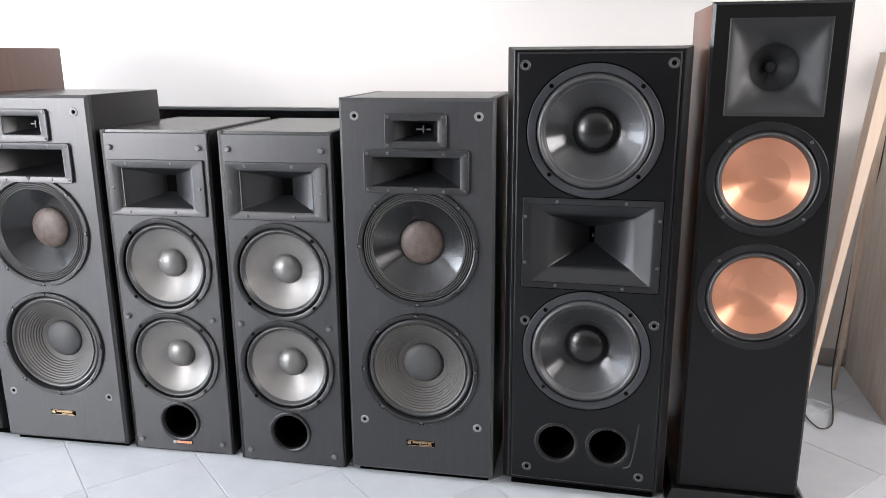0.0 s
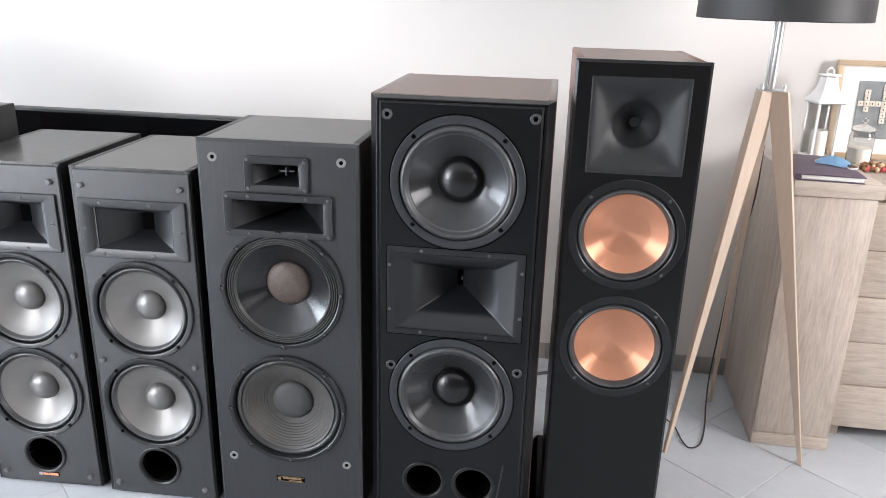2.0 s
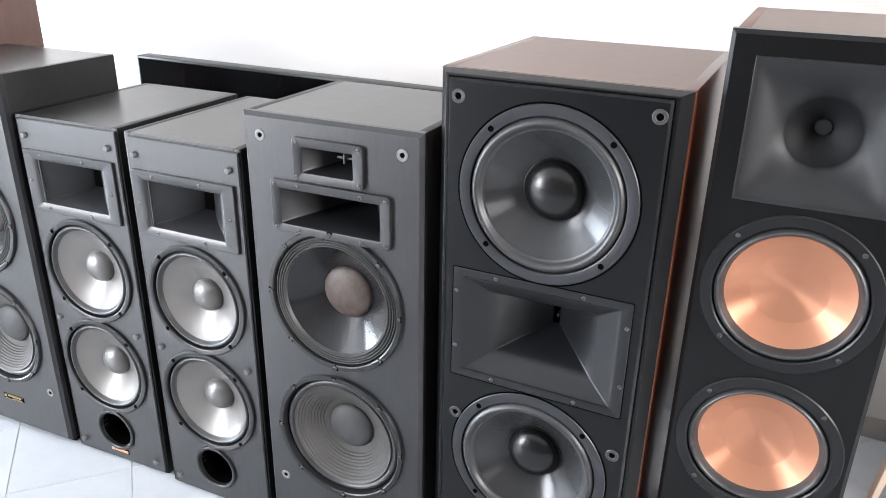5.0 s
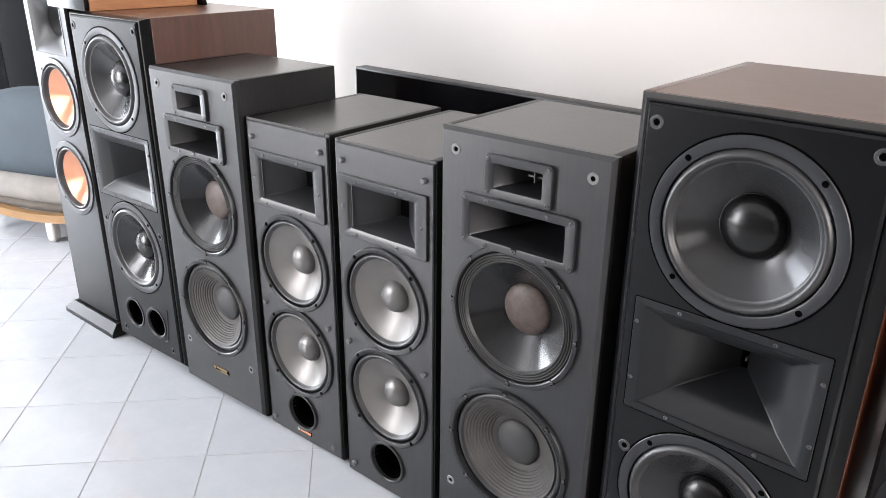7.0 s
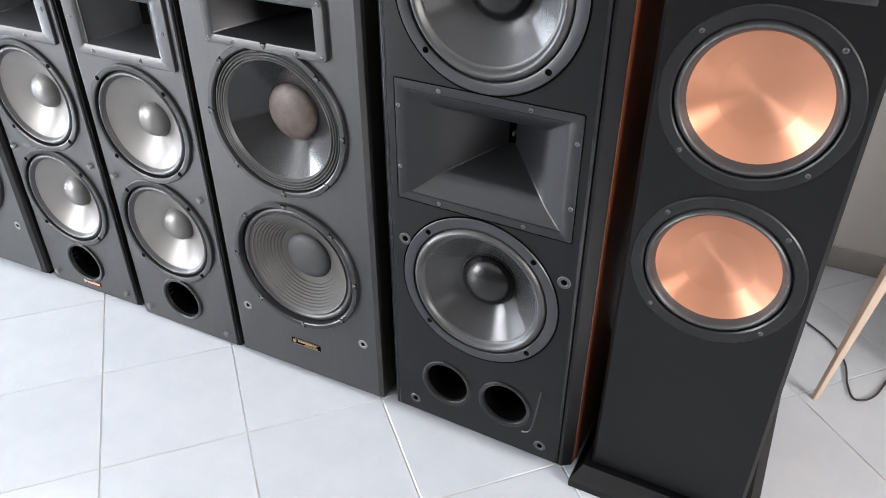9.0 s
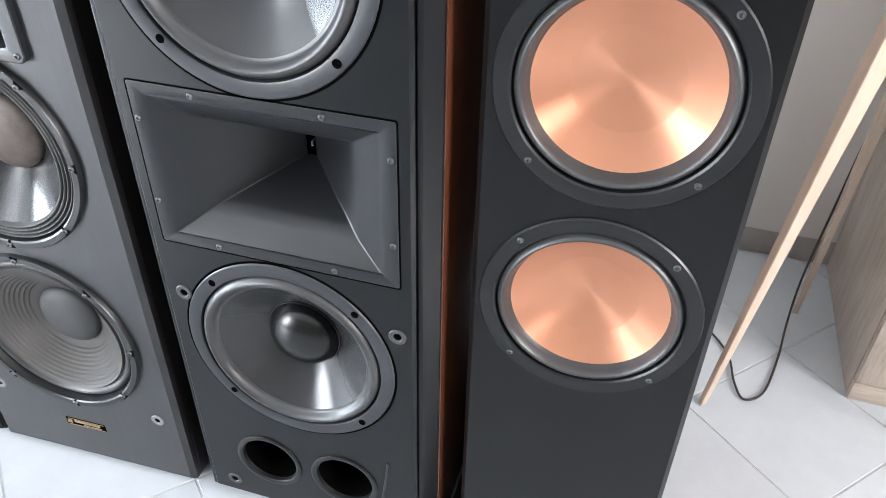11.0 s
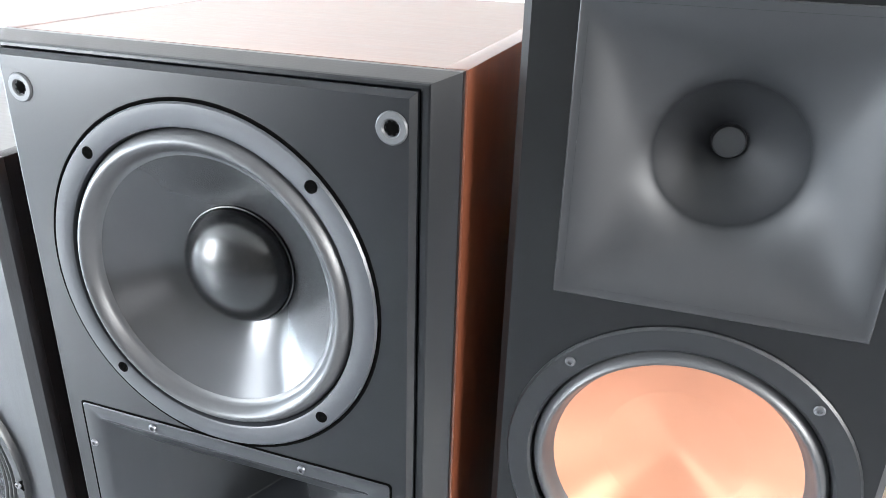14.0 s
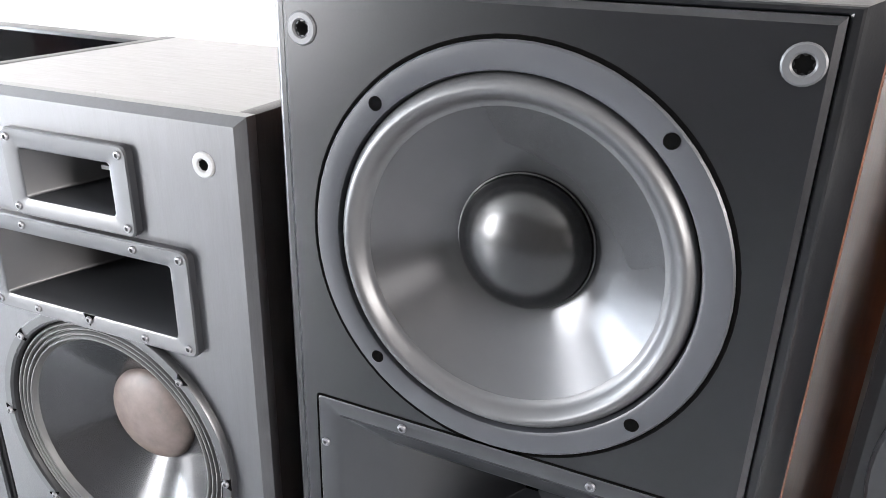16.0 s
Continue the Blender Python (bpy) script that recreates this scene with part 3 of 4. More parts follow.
def wide_horn(parent, x, z):
    """A wide horn: narrow flat rim, a broad rounded lip and four flat walls that run back to a small throat."""
    bm = bmesh.new()
    w, h, front = 0.336, 0.230, -0.0012
    loops = [rrect(w, h, 0.003, 0.004), rrect(w, h, 0.003, front + 0.0010), rrect(w - 0.002, h - 0.002, 0.003, front), rrect(w - 0.036, h - 0.026, 0.004, front)]
    for i in range(1, 8):
        k = i / 7
        loops.append(rrect(w - 0.036 - 0.094 * k, h - 0.026 - 0.070 * k, 0.003, front + 0.026 * k ** 1.1))
    mw, mh, tw, th, y0, depth = w - 0.130, h - 0.096, 0.013, 0.042, front + 0.026, 0.124
    for i in range(1, 7):
        k = 1 - i / 6
        loops.append(rrect(tw + (mw - tw) * k, th + (mh - th) * k, 0.002 * k + 0.001, y0 + (depth - y0) * i / 6))
    loft(bm, loops)
    ob = part("horn", bm, M_HORN_BLUE, parent, loc=(x, 0, z), smooth=30)
    part("throat", loft(bmesh.new(), [rrect(tw + 0.001, th + 0.001, 0.001, depth - 0.001), rrect(tw + 0.001, th + 0.001, 0.001, depth + 0.030)], cap_last=True), M_VOID, ob, smooth=0)
    part("throat_pin", boxed(0.0015, 0.0045, depth - 0.004, depth + 0.012, -0.006, 0.001), M_PEG, ob, smooth=0)
    part("seam", loft(bmesh.new(), [rrect(w + 0.0040, h + 0.0040, 0.004, 0.001), rrect(w + 0.0040, h + 0.0040, 0.004, -0.0004), rrect(w - 0.002, h - 0.002, 0.003, -0.0004)]), M_VOID, ob, "dark gap round the horn", smooth=0)
    for sx, sz in ((-0.083, 0.107), (0.081, 0.107), (-0.161, 0.067), (-0.161, -0.05), (0.161, 0.067), (0.161, -0.05), (-0.083, -0.107), (0.081, -0.107)):
        part("screw", SCREW, None, ob, loc=(sx, front, sz))
    return ob


def square_horn(parent, x, z, half):
    """A square flare that rounds off into a circular throat with a small plug."""
    bm = bmesh.new()
    n = 96

    def loop(size, p, y):
        """A rounded square: the larger p, the squarer."""
        out = []
        for i in range(n):
            a = 2 * math.pi * i / n
            ca, sa = abs(math.cos(a)), abs(math.sin(a))
            top = max(ca, sa)
            q = size / (top * ((ca / top) ** p + (sa / top) ** p) ** (1 / p))
            out.append((q * math.cos(a), y, q * math.sin(a)))
        return out

    loops = [loop(half, 400, 0.003), loop(half, 400, -0.0005), loop(half - 0.0008, 400, -0.0014), loop(half - 0.0018, 300, -0.0008)]
    for i in range(1, 19):
        s = i / 18
        size = half - 0.0018 - (half - 0.0018 - 0.0530) * s
        loops.append(loop(size, 2 + 45 * (1 - s) ** 3.2, -0.0008 + 0.036 * s ** 1.55))
    for r, y in ((0.0526, 0.0366), (0.0512, 0.0395), (0.042, 0.0505), (0.032, 0.0615), (0.0225, 0.071), (0.0155, 0.0775), (0.0132, 0.0810)):
        loops.append(loop(r, 2, y))
    loft(bm, loops)
    ob = part("horn", bm, M_HORN_FINE, parent, "matte charcoal square tweeter horn", loc=(x, 0, z), smooth=40)
    part("throat", lathe([(0.0138, 0.0805), (0, 0.0807)], 24), M_HORN_FINE, ob)
    part("phase_plug", lathe([(0.0128, 0.086), (0.0126, 0.0770), (0.0116, 0.0752), (0, 0.0745)], 32), M_HORN_FINE, ob)
    return ob


def bass_port(parent, x, z, r, inner, mt=M_FRAME_DARK, proud=0.003):
    p = part("bass_port", lathe([(r, 0.002), (r, -proud + 0.001), (r - 0.0015, -proud), (inner + 0.004, -proud), (inner + 0.001, -proud + 0.002), (inner, 0.006)]), mt, parent, loc=(x, 0, z))
    part("tube", lathe([(inner, 0.005), (inner, 0.16), (0, 0.162)], 48), M_VOID, p, "dark round opening")
    return p


def bars(parent, name, mt, x, z, widths, h, y, gap=0.0012):
    """Lettering that stands as plain bars."""
    total = sum(widths) + gap * (len(widths) - 1)
    at = x - total / 2
    for w in widths:
        part(name, boxed(at, at + w, y, y + 0.0012, z - h / 2, z + h / 2), mt, parent, smooth=0)
        at += w + gap


def cabinet(parent, half, depth, z0, z1, front, mt_side, mt_top, board=0.019, bevel=0.002):
    """A hollow case behind a front board: two sides, a top, a bottom and a back."""
    c = part("cabinet", boxed(-half + board, half - board, depth - board, depth - 0.001, z0 + board, z1 - board), M_ASH, parent, smooth=0)
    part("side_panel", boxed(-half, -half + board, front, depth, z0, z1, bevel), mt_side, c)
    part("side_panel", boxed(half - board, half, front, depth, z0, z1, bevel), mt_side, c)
    part("top_panel", boxed(-half + board - 0.0005, half - board + 0.0005, front, depth, z1 - board, z1 - 0.0006), mt_top, c, smooth=0)
    part("bottom_panel", boxed(-half + board - 0.0005, half - board + 0.0005, front, depth, z0, z0 + board), mt_side, c, smooth=0)
    return c


# ---- the four kinds of speaker; origin on the floor under the middle of the front ----


def cherry_speaker(label):
    """Two twelve inch drivers above and below a wide horn, twin ports, cherry case."""
    s = thing("floor_speaker", label, "speaker", "row of floor-standing speakers")
    cabinet(s, 0.214, 0.487, 0.012, 1.156, 0.034, M_LACQUER, M_CHERRY_TOP)
    # black front frame, bevelled back to the case on all sides
    fr = bmesh.new()
    lo, hi = 0.012, 1.156

    def ring(hw, z0, z1, y):
        return [(-hw, y, z0), (hw, y, z0), (hw, y, z1), (-hw, y, z1)]

    loft(fr, [ring(0.212, lo, hi - 0.001, 0.036), ring(0.212, lo, hi - 0.001, 0.028), ring(0.1974, lo + 0.0073, hi - 0.0065, 0.0096), ring(0.1958, lo + 0.0083, hi - 0.0073, 0.0078), ring(0.1942, lo + 0.0095, hi - 0.0085, 0.0072), ring(0.1900, lo + 0.0125, hi - 0.0108, 0.0072), ring(0.1886, lo + 0.0136, hi - 0.0117, 0.0078), ring(0.188, lo + 0.014, hi - 0.012, 0.0092), ring(0.188, lo + 0.014, hi - 0.012, 0.03)])
    part("front_frame", fr, M_BAFFLE, s, smooth=0)
    wz = (0.960, 0.404)
    holes = [circle(-0.0015, z - 0.0015, 0.1605) for z in wz] + [circle(-0.0675, 0.140, 0.050), circle(0.0655, 0.142, 0.050), rect(0, 0.682, 0.30, 0.196)]
    part("baffle", panel([(-0.1875, 0.027), (0.1875, 0.027), (0.1875, 1.1435), (-0.1875, 1.1435)], holes, 0.02, 0.0045), M_BAFFLE, s, smooth=0)
    wide_horn(s, 0, 0.682)
    for z in wz:
        cast_woofer(s, 0, z)
    bass_port(s, -0.0675, 0.140, 0.0575, 0.047, M_RING, 0.003)
    bass_port(s, 0.0655, 0.142, 0.0575, 0.047, M_RING, 0.003)
    # Thin paler tube drawn in for the highlight along the port recess edge.
    part("port_edge_highlight", tube(smooth_path([(0.142, -0.001, 0.215), (0.136, -0.001, 0.16), (0.129, -0.001, 0.112), (0.122, -0.001, 0.092), (0.108, -0.001, 0.086)], 5), 0.0020, 6), M_FRAME, s)
    sockets(s, SOCKET, [(-0.168, 1.113), (0.170, 1.117), (-0.157, 0.477), (0.163, 0.484), (-0.144, 0.062), (0.148, 0.063)])
    part("plinth", boxed(-0.19, 0.19, 0.04, 0.45, -0.0148, 0.013), M_VOID, s, smooth=0)
    return s


def ash_speaker(label):
    """Two different twelve inch drivers under two rectangular horns, black ash case."""
    s = thing("floor_speaker", label, "speaker", "row of floor-standing speakers")
    cabinet(s, 0.2005, 0.362, 0.003, 1.0355, 0.020, M_ASH_SHADED, M_ASH_TOP)
    holes = [circle(0, 0.655, 0.148), circle(0, 0.3155, 0.148), rect(0, 0.955, 0.125, 0.06), rect(0, 0.852, 0.235, 0.082)]
    part("baffle", panel([(-0.2005, 0.003), (0.2005, 0.003), (0.2005, 1.0355), (-0.2005, 1.0355)], holes, 0.0205, 0.008), M_ASH, s, smooth=20)
    box_horn(s, "tweeter_horn", 0.0, 0.955, 0.158, 0.088, 0.112, 0.050, 0.012, 0.018, 0.095, 0.009, M_HORN, 0.003, 0.85, 0.008, [(-0.070, 0.035), (0.070, 0.035), (-0.070, -0.035), (0.070, -0.035)], throat_x=0.012)
    part("driver_fin", boxed(0.010, 0.013, 0.035, 0.064, 0.945, 0.965), M_PEG, s, "small bracket in the horn throat", smooth=0)
    part("driver_bar", boxed(-0.008, 0.030, 0.042, 0.046, 0.953, 0.957), M_PEG, s, smooth=0)
    box_horn(s, "midrange_horn", 0.0, 0.852, 0.272, 0.111, 0.226, 0.074, 0.014, 0.030, 0.17, 0.009, M_HORN, 0.003, 0.85, 0.009, [(-0.126, 0.046), (0.126, 0.046), (-0.126, -0.046), (0.126, -0.046), (-0.072, 0.047), (0.072, 0.047), (-0.072, -0.047), (0.072, -0.047)])
    stamped_woofer(s, 0.0, 0.655, False)
    stamped_woofer(s, 0.0, 0.3155, True)
    sockets(s, SOCKET_PALE, [(-0.1585, 0.991), (0.1585, 0.991), (-0.1585, 0.156), (0.1585, 0.156)])
    b = part("badge", boxed(-0.040, 0.040, -0.0012, 0.001, 0.087, 0.1035, 0.0005), M_VOID, s, "small black badge with brass lettering")
    for z in (0.0878, 0.1025):
        part("brass_line", boxed(-0.034, 0.038, -0.0020, -0.0010, z - 0.0005, z + 0.0005), M_GOLD, b, smooth=0)
    bars(b, "lettering", M_GOLD, 0.004, 0.0980, (0.006, 0.009, 0.007, 0.008, 0.006, 0.010), 0.0052, -0.0022)
    bars(b, "lettering", M_GOLD, 0.014, 0.0912, (0.012, 0.008, 0.014), 0.0024, -0.0022)
    bars(b, "emblem", M_GOLD, -0.032, 0.0955, (0.009,), 0.0075, -0.0022)
    part("plinth", boxed(-0.185, 0.185, 0.025, 0.33, -0.015, 0.0035), M_VOID, s, smooth=0)
    return s


def slim_speaker(label):
    """Two eight inch grey drivers under one horn, a round port, black ash case."""
    s = thing("floor_speaker", label, "speaker", "row of floor-standing speakers")
    cabinet(s, 0.1605, 0.44, -0.0125, 0.948, 0.006, M_ASH_SHADED, M_ASH_TOP, bevel=0.003)
    holes = [circle(0, 0.5665, 0.127), circle(0, 0.2905, 0.127), circle(0, 0.0885, 0.054), rect(0, 0.7895, 0.20, 0.11)]
    part("baffle", panel([(-0.149, -0.008), (0.156, -0.008), (0.156, 0.9405), (-0.149, 0.9405)], holes, 0.02, 0.0025), M_ASH, s, smooth=20)
    box_horn(s, "horn", 0.0, 0.7895, 0.283, 0.156, 0.205, 0.104, 0.026, 0.046, 0.088, 0.007, M_HORN, 0.010, 1.25, 0.004, [(-0.083, 0.067), (0.05, 0.067), (-0.083, -0.067), (0.05, -0.067), (-0.127, 0.0), (0.127, 0.0)])
    silver_woofer(s, 0.0, 0.5665)
    silver_woofer(s, 0.0, 0.2905)
    bass_port(s, -0.002, 0.0885, 0.0625, 0.052, M_FRAME_DARK, 0.006)
    for x, z in ((-0.13, 0.9), (0.13, 0.9), (-0.13, 0.412), (0.13, 0.412), (-0.128, 0.024), (0.128, 0.024)):
        part("grille_peg", PEG, None, s, loc=(x, 0, z))
    for x in (-0.12, 0.12):
        for y in (0.05, 0.38):
            part("foot", lathe([(0.014, 0.0), (0.014, 0.0025), (0, 0.0025)], 16), M_VOID, s, loc=pose(x, y, -0.0125, -90))
    return s


def copper_speaker(label):
    """Two ten inch copper drivers under a square horn, satin black front, cherry case, flared plinth."""
    s = thing("floor_speaker", label, "speaker", "row of floor-standing speakers")
    cabinet(s, 0.1445, 0.415, 0.030, 1.247, 0.024, M_CHERRY, M_CHERRY_TOP)
    holes = [circle(0, 0.849, 0.12), circle(0, 0.561, 0.12), rect(0, 1.105, 0.205, 0.205)]
    part("baffle", panel([(-0.1475, 0.030), (0.1475, 0.030), (0.1475, 1.2495), (-0.1475, 1.2495)], holes, 0.026, 0.0065), M_SATIN, s, smooth=20)
    square_horn(s, 0, 1.105, 0.109)
    copper_woofer(s, 0, 0.849)
    copper_woofer(s, 0, 0.561)
    pl = bmesh.new()

    def ring(hw, y0, y1, z):
        return [(-hw, y0, z), (hw, y0, z), (hw, y1, z), (-hw, y1, z)]

    loft(pl, [ring(0.178, -0.042, 0.43, -0.011), ring(0.178, -0.042, 0.43, 0.006), ring(0.160, -0.012, 0.42, 0.031)], True, True)
    part("plinth", pl, M_SATIN, s, "flared black plinth", smooth=20)
    for x in (-0.15, 0.15):
        for y in (-0.015, 0.38):
            part("foot", lathe([(0.015, 0.0), (0.015, 0.004), (0, 0.004)], 16), M_VOID, s, loc=pose(x, y, -0.011, -90))
    return s


LIFT = 0.015  # the fronts' origin lies this far above the floor


def stand(ob, x, y, yaw, size=1.0):
    ob.matrix_world = pose(x, y, LIFT, 0, 0, yaw) @ Matrix.Scale(size, 4)


ash_a = ash_speaker("black ash floor speaker, two large woofers below two rectangular horns")
stand(ash_a, -0.453, 1.8614, 2.1)
ash_b = copy_thing(ash_a, pose(-1.560, 1.8182, LIFT, 0, 0, 3.1) @ Matrix.Scale(1.004, 4))
slim_a = slim_speaker("slim black ash floor speaker with grey cones, horn and round port")
stand(slim_a, -0.8375, 1.859, 2.0)
slim_b = copy_thing(slim_a, pose(-1.187, 1.8533, LIFT, 0, 0, 3.2))
slim_b["label"] = "slim black ash floor speaker with grey cones and red badge"
_bd = part("badge", boxed(-0.031, 0.031, -0.0016, 0.001, 0.0150, 0.0270), M_VOID, slim_b, "small red and silver badge", smooth=0)
bars(_bd, "lettering", M_RED, 0.006, 0.0210, (0.007, 0.007, 0.005, 0.007, 0.007, 0.007), 0.0080, -0.0024)
bars(_bd, "emblem", M_SILVERP, -0.0245, 0.0210, (0.010,), 0.0095, -0.0024)
cherry_a = cherry_speaker("tall floor speaker, black front, cherry sides, wide horn between two woofers")
stand(cherry_a, -0.0144, 1.8625, 0.3)
cherry_b = copy_thing(cherry_a, pose(-1.985, 1.795, LIFT, 0, 0, 3.6) @ Matrix.Scale(1.011, 4))
copper_a = copper_speaker("tall satin black floor speaker with two copper woofers on flared plinth")
stand(copper_a, 0.382, 1.9025, 1.25)
copper_b = copy_thing(copper_a, pose(-2.390, 1.796, LIFT, 0, 0, 2.4) @ Matrix.Scale(1.0145, 4))

# ---- things behind and beside the row ----

tv = thing("television", "large flat black television standing behind the speakers", "television")
part("housing", boxed(-1.727, -0.30, 2.585, 2.640, 0.115, 0.972, 0.004), M_GLOSSBLK, tv)
part("screen", boxed(-1.717, -0.31, 2.5815, 2.586, 0.130, 0.964), M_TVSCREEN, tv, smooth=0)
for _x in (-1.45, -0.58):
    part("foot", boxed(_x - 0.02, _x + 0.02, 2.50, 2.72, 0.0, 0.117, 0.004), M_GLOSSBLK, tv)

# small speaker lying on top of the cherry speaker
_bz = 1.156 * 1.011 + 0.015
bk = thing("centre_speaker", "low wooden centre speaker with black front resting on another speaker", "speaker")
part("cabinet", boxed(-2.36, -2.085, 1.815, 2.190, _bz, _bz + 0.15, 0.003), M_HONEY, bk)
part("front_panel", boxed(-2.358, -2.087, 1.798, 1.815, _bz + 0.001, _bz + 0.148, 0.003), M_BAFFLE, bk)
bx = thing("black_box", "small plain black box behind the wooden centre speaker", "box", bm=boxed(-2.32, -2.06, 2.198, 2.212, _bz, _bz + 0.13, 0.003), material=M_BAFFLE)

# tripod floor lamp
LX, LY = 0.800, 2.490
lamp = thing("floor_lamp", "tripod floor lamp with pale beech legs and black drum shade", "lamp")


def lamp_leg(fx, fy):
    """A flat tapered board from the hub to the floor."""
    top, foot = Vector((LX + (fx - LX) * 0.085, LY + (fy - LY) * 0.085, 1.150)), Vector((fx, fy, 0.0))
    out = Vector((fx - LX, fy - LY, 0)).normalized()
    side = Vector((-out.y, out.x, 0))
    bm = bmesh.new()
    loops = []
    for s, wide, deep in ((0, 0.028, 0.026), (0.15, 0.0262, 0.025), (0.6, 0.0145, 0.018), (1, 0.0065, 0.012)):
        c = top.lerp(foot, s)
        loops.append([c + side * a + out * b for a, b in ((-deep / 2, -wide), (deep / 2, -wide), (deep / 2, wide), (-deep / 2, wide))])
    loft(bm, loops, True, True)
    bmesh.ops.bevel(bm, geom=list(bm.edges), offset=0.0015, segments=1, affect="EDGES")
    return part("leg", bm, M_BEECH, lamp, smooth=25)


for _f in ((1.041, 2.381), (0.622, 2.370), (0.824, 2.739)):
    lamp_leg(*_f)
part("hub", boxed(LX - 0.034, LX + 0.034, LY - 0.030, LY + 0.034, 1.1495, 1.1540, 0.001), M_CHROME, lamp)
for _dx, _dy in ((-0.03, -0.02), (0.03, -0.02), (0.0, 0.03)):
    part("bolt", lathe([(0.006, 0), (0.006, -0.012), (0.004, -0.016), (0, -0.016)], 12), M_CHROME, lamp, loc=pose(LX + _dx, LY + _dy, 1.153, 90 + 180))
part("pole", tube([(LX, LY, 1.14), (LX, LY, 1.3), (LX, LY, 1.62)], 0.0105, 16), M_CHROME, lamp)
part("pole_collar", tube([(LX - 0.016, LY, 1.135), (LX - 0.016, LY, 1.3), (LX - 0.016, LY, 1.38)], 0.004, 10), M_CHROME, lamp)
_sh = bmesh.new()
_n = 96
loft(_sh, [[(LX + r * math.cos(2 * math.pi * i / _n), LY + r * math.sin(2 * math.pi * i / _n), z) for i in range(_n)] for r, z in ((0.230, 1.347), (0.228, 1.345), (0.226, 1.347), (0.218, 1.655), (0.222, 1.655), (0.230, 1.347))])
bmesh.ops.remove_doubles(_sh, verts=_sh.verts, dist=1e-5)
part("shade", _sh, M_SHADE, lamp, "black fabric drum shade")
for _k in range(3):
    _a = radians(30 + 120 * _k)
    part("shade_spoke", tube([(LX, LY, 1.60), (LX + 0.221 * math.cos(_a), LY + 0.221 * math.sin(_a), 1.60)], 0.002, 6), M_CHROME, lamp)

cable = thing("lamp_cable", "thin dark lamp cable hanging down and trailing across the floor", "cable", bm=tube(smooth_path([
    (0.825, 2.56, 0.98), (0.832, 2.60, 0.80), (0.815, 2.66, 0.55), (0.812, 2.70, 0.32), (0.802, 2.70, 0.13), (0.795, 2.66, 0.030), (0.778, 2.56, 0.005),
    (0.745, 2.44, 0.005), (0.705, 2.405, 0.005), (0.685, 2.45, 0.005), (0.672, 2.53, 0.005), (0.630, 2.60, 0.005), (0.560, 2.66, 0.005), (0.48, 2.74, 0.005)], 8), 0.0025, 8), material=M_CABLE_BROWN)
thing("speaker_cable", "black cable lying on the floor by the wall", "cable", bm=tube(smooth_path([
    (0.05, 2.36, 0.006), (0.10, 2.62, 0.006), (0.18, 2.80, 0.006), (0.30, 2.83, 0.006), (0.42, 2.70, 0.006), (0.44, 2.42, 0.006)], 8), 0.006, 8), material=M_CABLE)

# sideboard: an upright end unit and a lower drawer unit set back from it
SB = 0.895
sb = thing("sideboard", "greyed oak sideboard with thick top and plank doors", "sideboard")
part("side_panel", boxed(0.912, 0.937, 2.50, 2.955, 0.0, SB - 0.045, 0.0015), M_OAK, sb)
part("side_panel", boxed(1.125, 1.150, 2.50, 2.955, 0.0, SB - 0.045, 0.0015), M_OAK, sb)
part("back_panel", boxed(0.937, 1.125, 2.940, 2.955, 0.03, SB - 0.045), M_OAK, sb, smooth=0)
part("front_panel", boxed(0.914, 1.148, 2.482, 2.4985, 0.046, SB - 0.047, 0.002), M_OAK, sb)
part("skirt", boxed(0.912, 1.150, 2.480, 2.4985, 0.0, 0.0445, 0.002), M_OAK_X, sb)
part("top", boxed(0.905, 1.157, 2.475, 2.960, SB - 0.045, SB, 0.002), M_OAK_X, sb, "thick grey oak top")
dr = thing("drawer_unit", "greyed oak drawer unit with horizontal plank fronts", "drawer unit")
part("body", boxed(1.160, 2.30, 2.585, 2.955, 0.045, SB - 0.062, 0.002), M_OAK_X, dr)
part("top", boxed(1.158, 2.31, 2.550, 2.960, SB - 0.060, SB - 0.006, 0.002), M_OAK_X, dr, "grey-brown top board")
for _i in range(5):
    _z = 0.050 + _i * 0.1550
    part("plank", boxed(1.163, 2.296, 2.563 + 0.003 * (_i % 2), 2.584, _z, _z + 0.1525, 0.002), M_OAK_X, dr)
for _x in (1.2, 2.24):
    for _y in (2.62, 2.90):
        part("foot", boxed(_x - 0.02, _x + 0.02, _y - 0.02, _y + 0.02, 0.0, 0.0445), M_OAK, dr, smooth=0)

# notebook and face mask
nb = thing("notebook", "thick plum notebook with soft cover lying on the sideboard", "notebook", m=pose(1.016, 2.635, SB, 0, 0, -4) @ Matrix.Diagonal((1.1, 1.05, 1, 1)))
part("cover", boxed(-0.085, 0.085, -0.150, 0.150, 0.0172, 0.0200, 0.001), M_PURPLE, nb)
part("back_cover", boxed(-0.085, 0.085, -0.150, 0.150, 0.0, 0.0028, 0.001), M_PURPLE, nb)
part("page_block", boxed(-0.082, 0.082, -0.146, 0.148, 0.003, 0.0170, 0.003), M_PAPER, nb)
part("spine", tube([(-0.083, -0.15, 0.010), (-0.083, 0.0, 0.010), (-0.083, 0.15, 0.010)], 0.0098, 10), M_PURPLE, nb)
mk = thing("face_mask", "pale blue pleated disposable mask lying crumpled on the notebook", "mask", m=pose(1.062, 2.650, SB + 0.020, 0, 0, -35) @ Matrix.Diagonal((0.60, 0.95, 1.3, 1)))
_mb = bmesh.new()
_rows = []
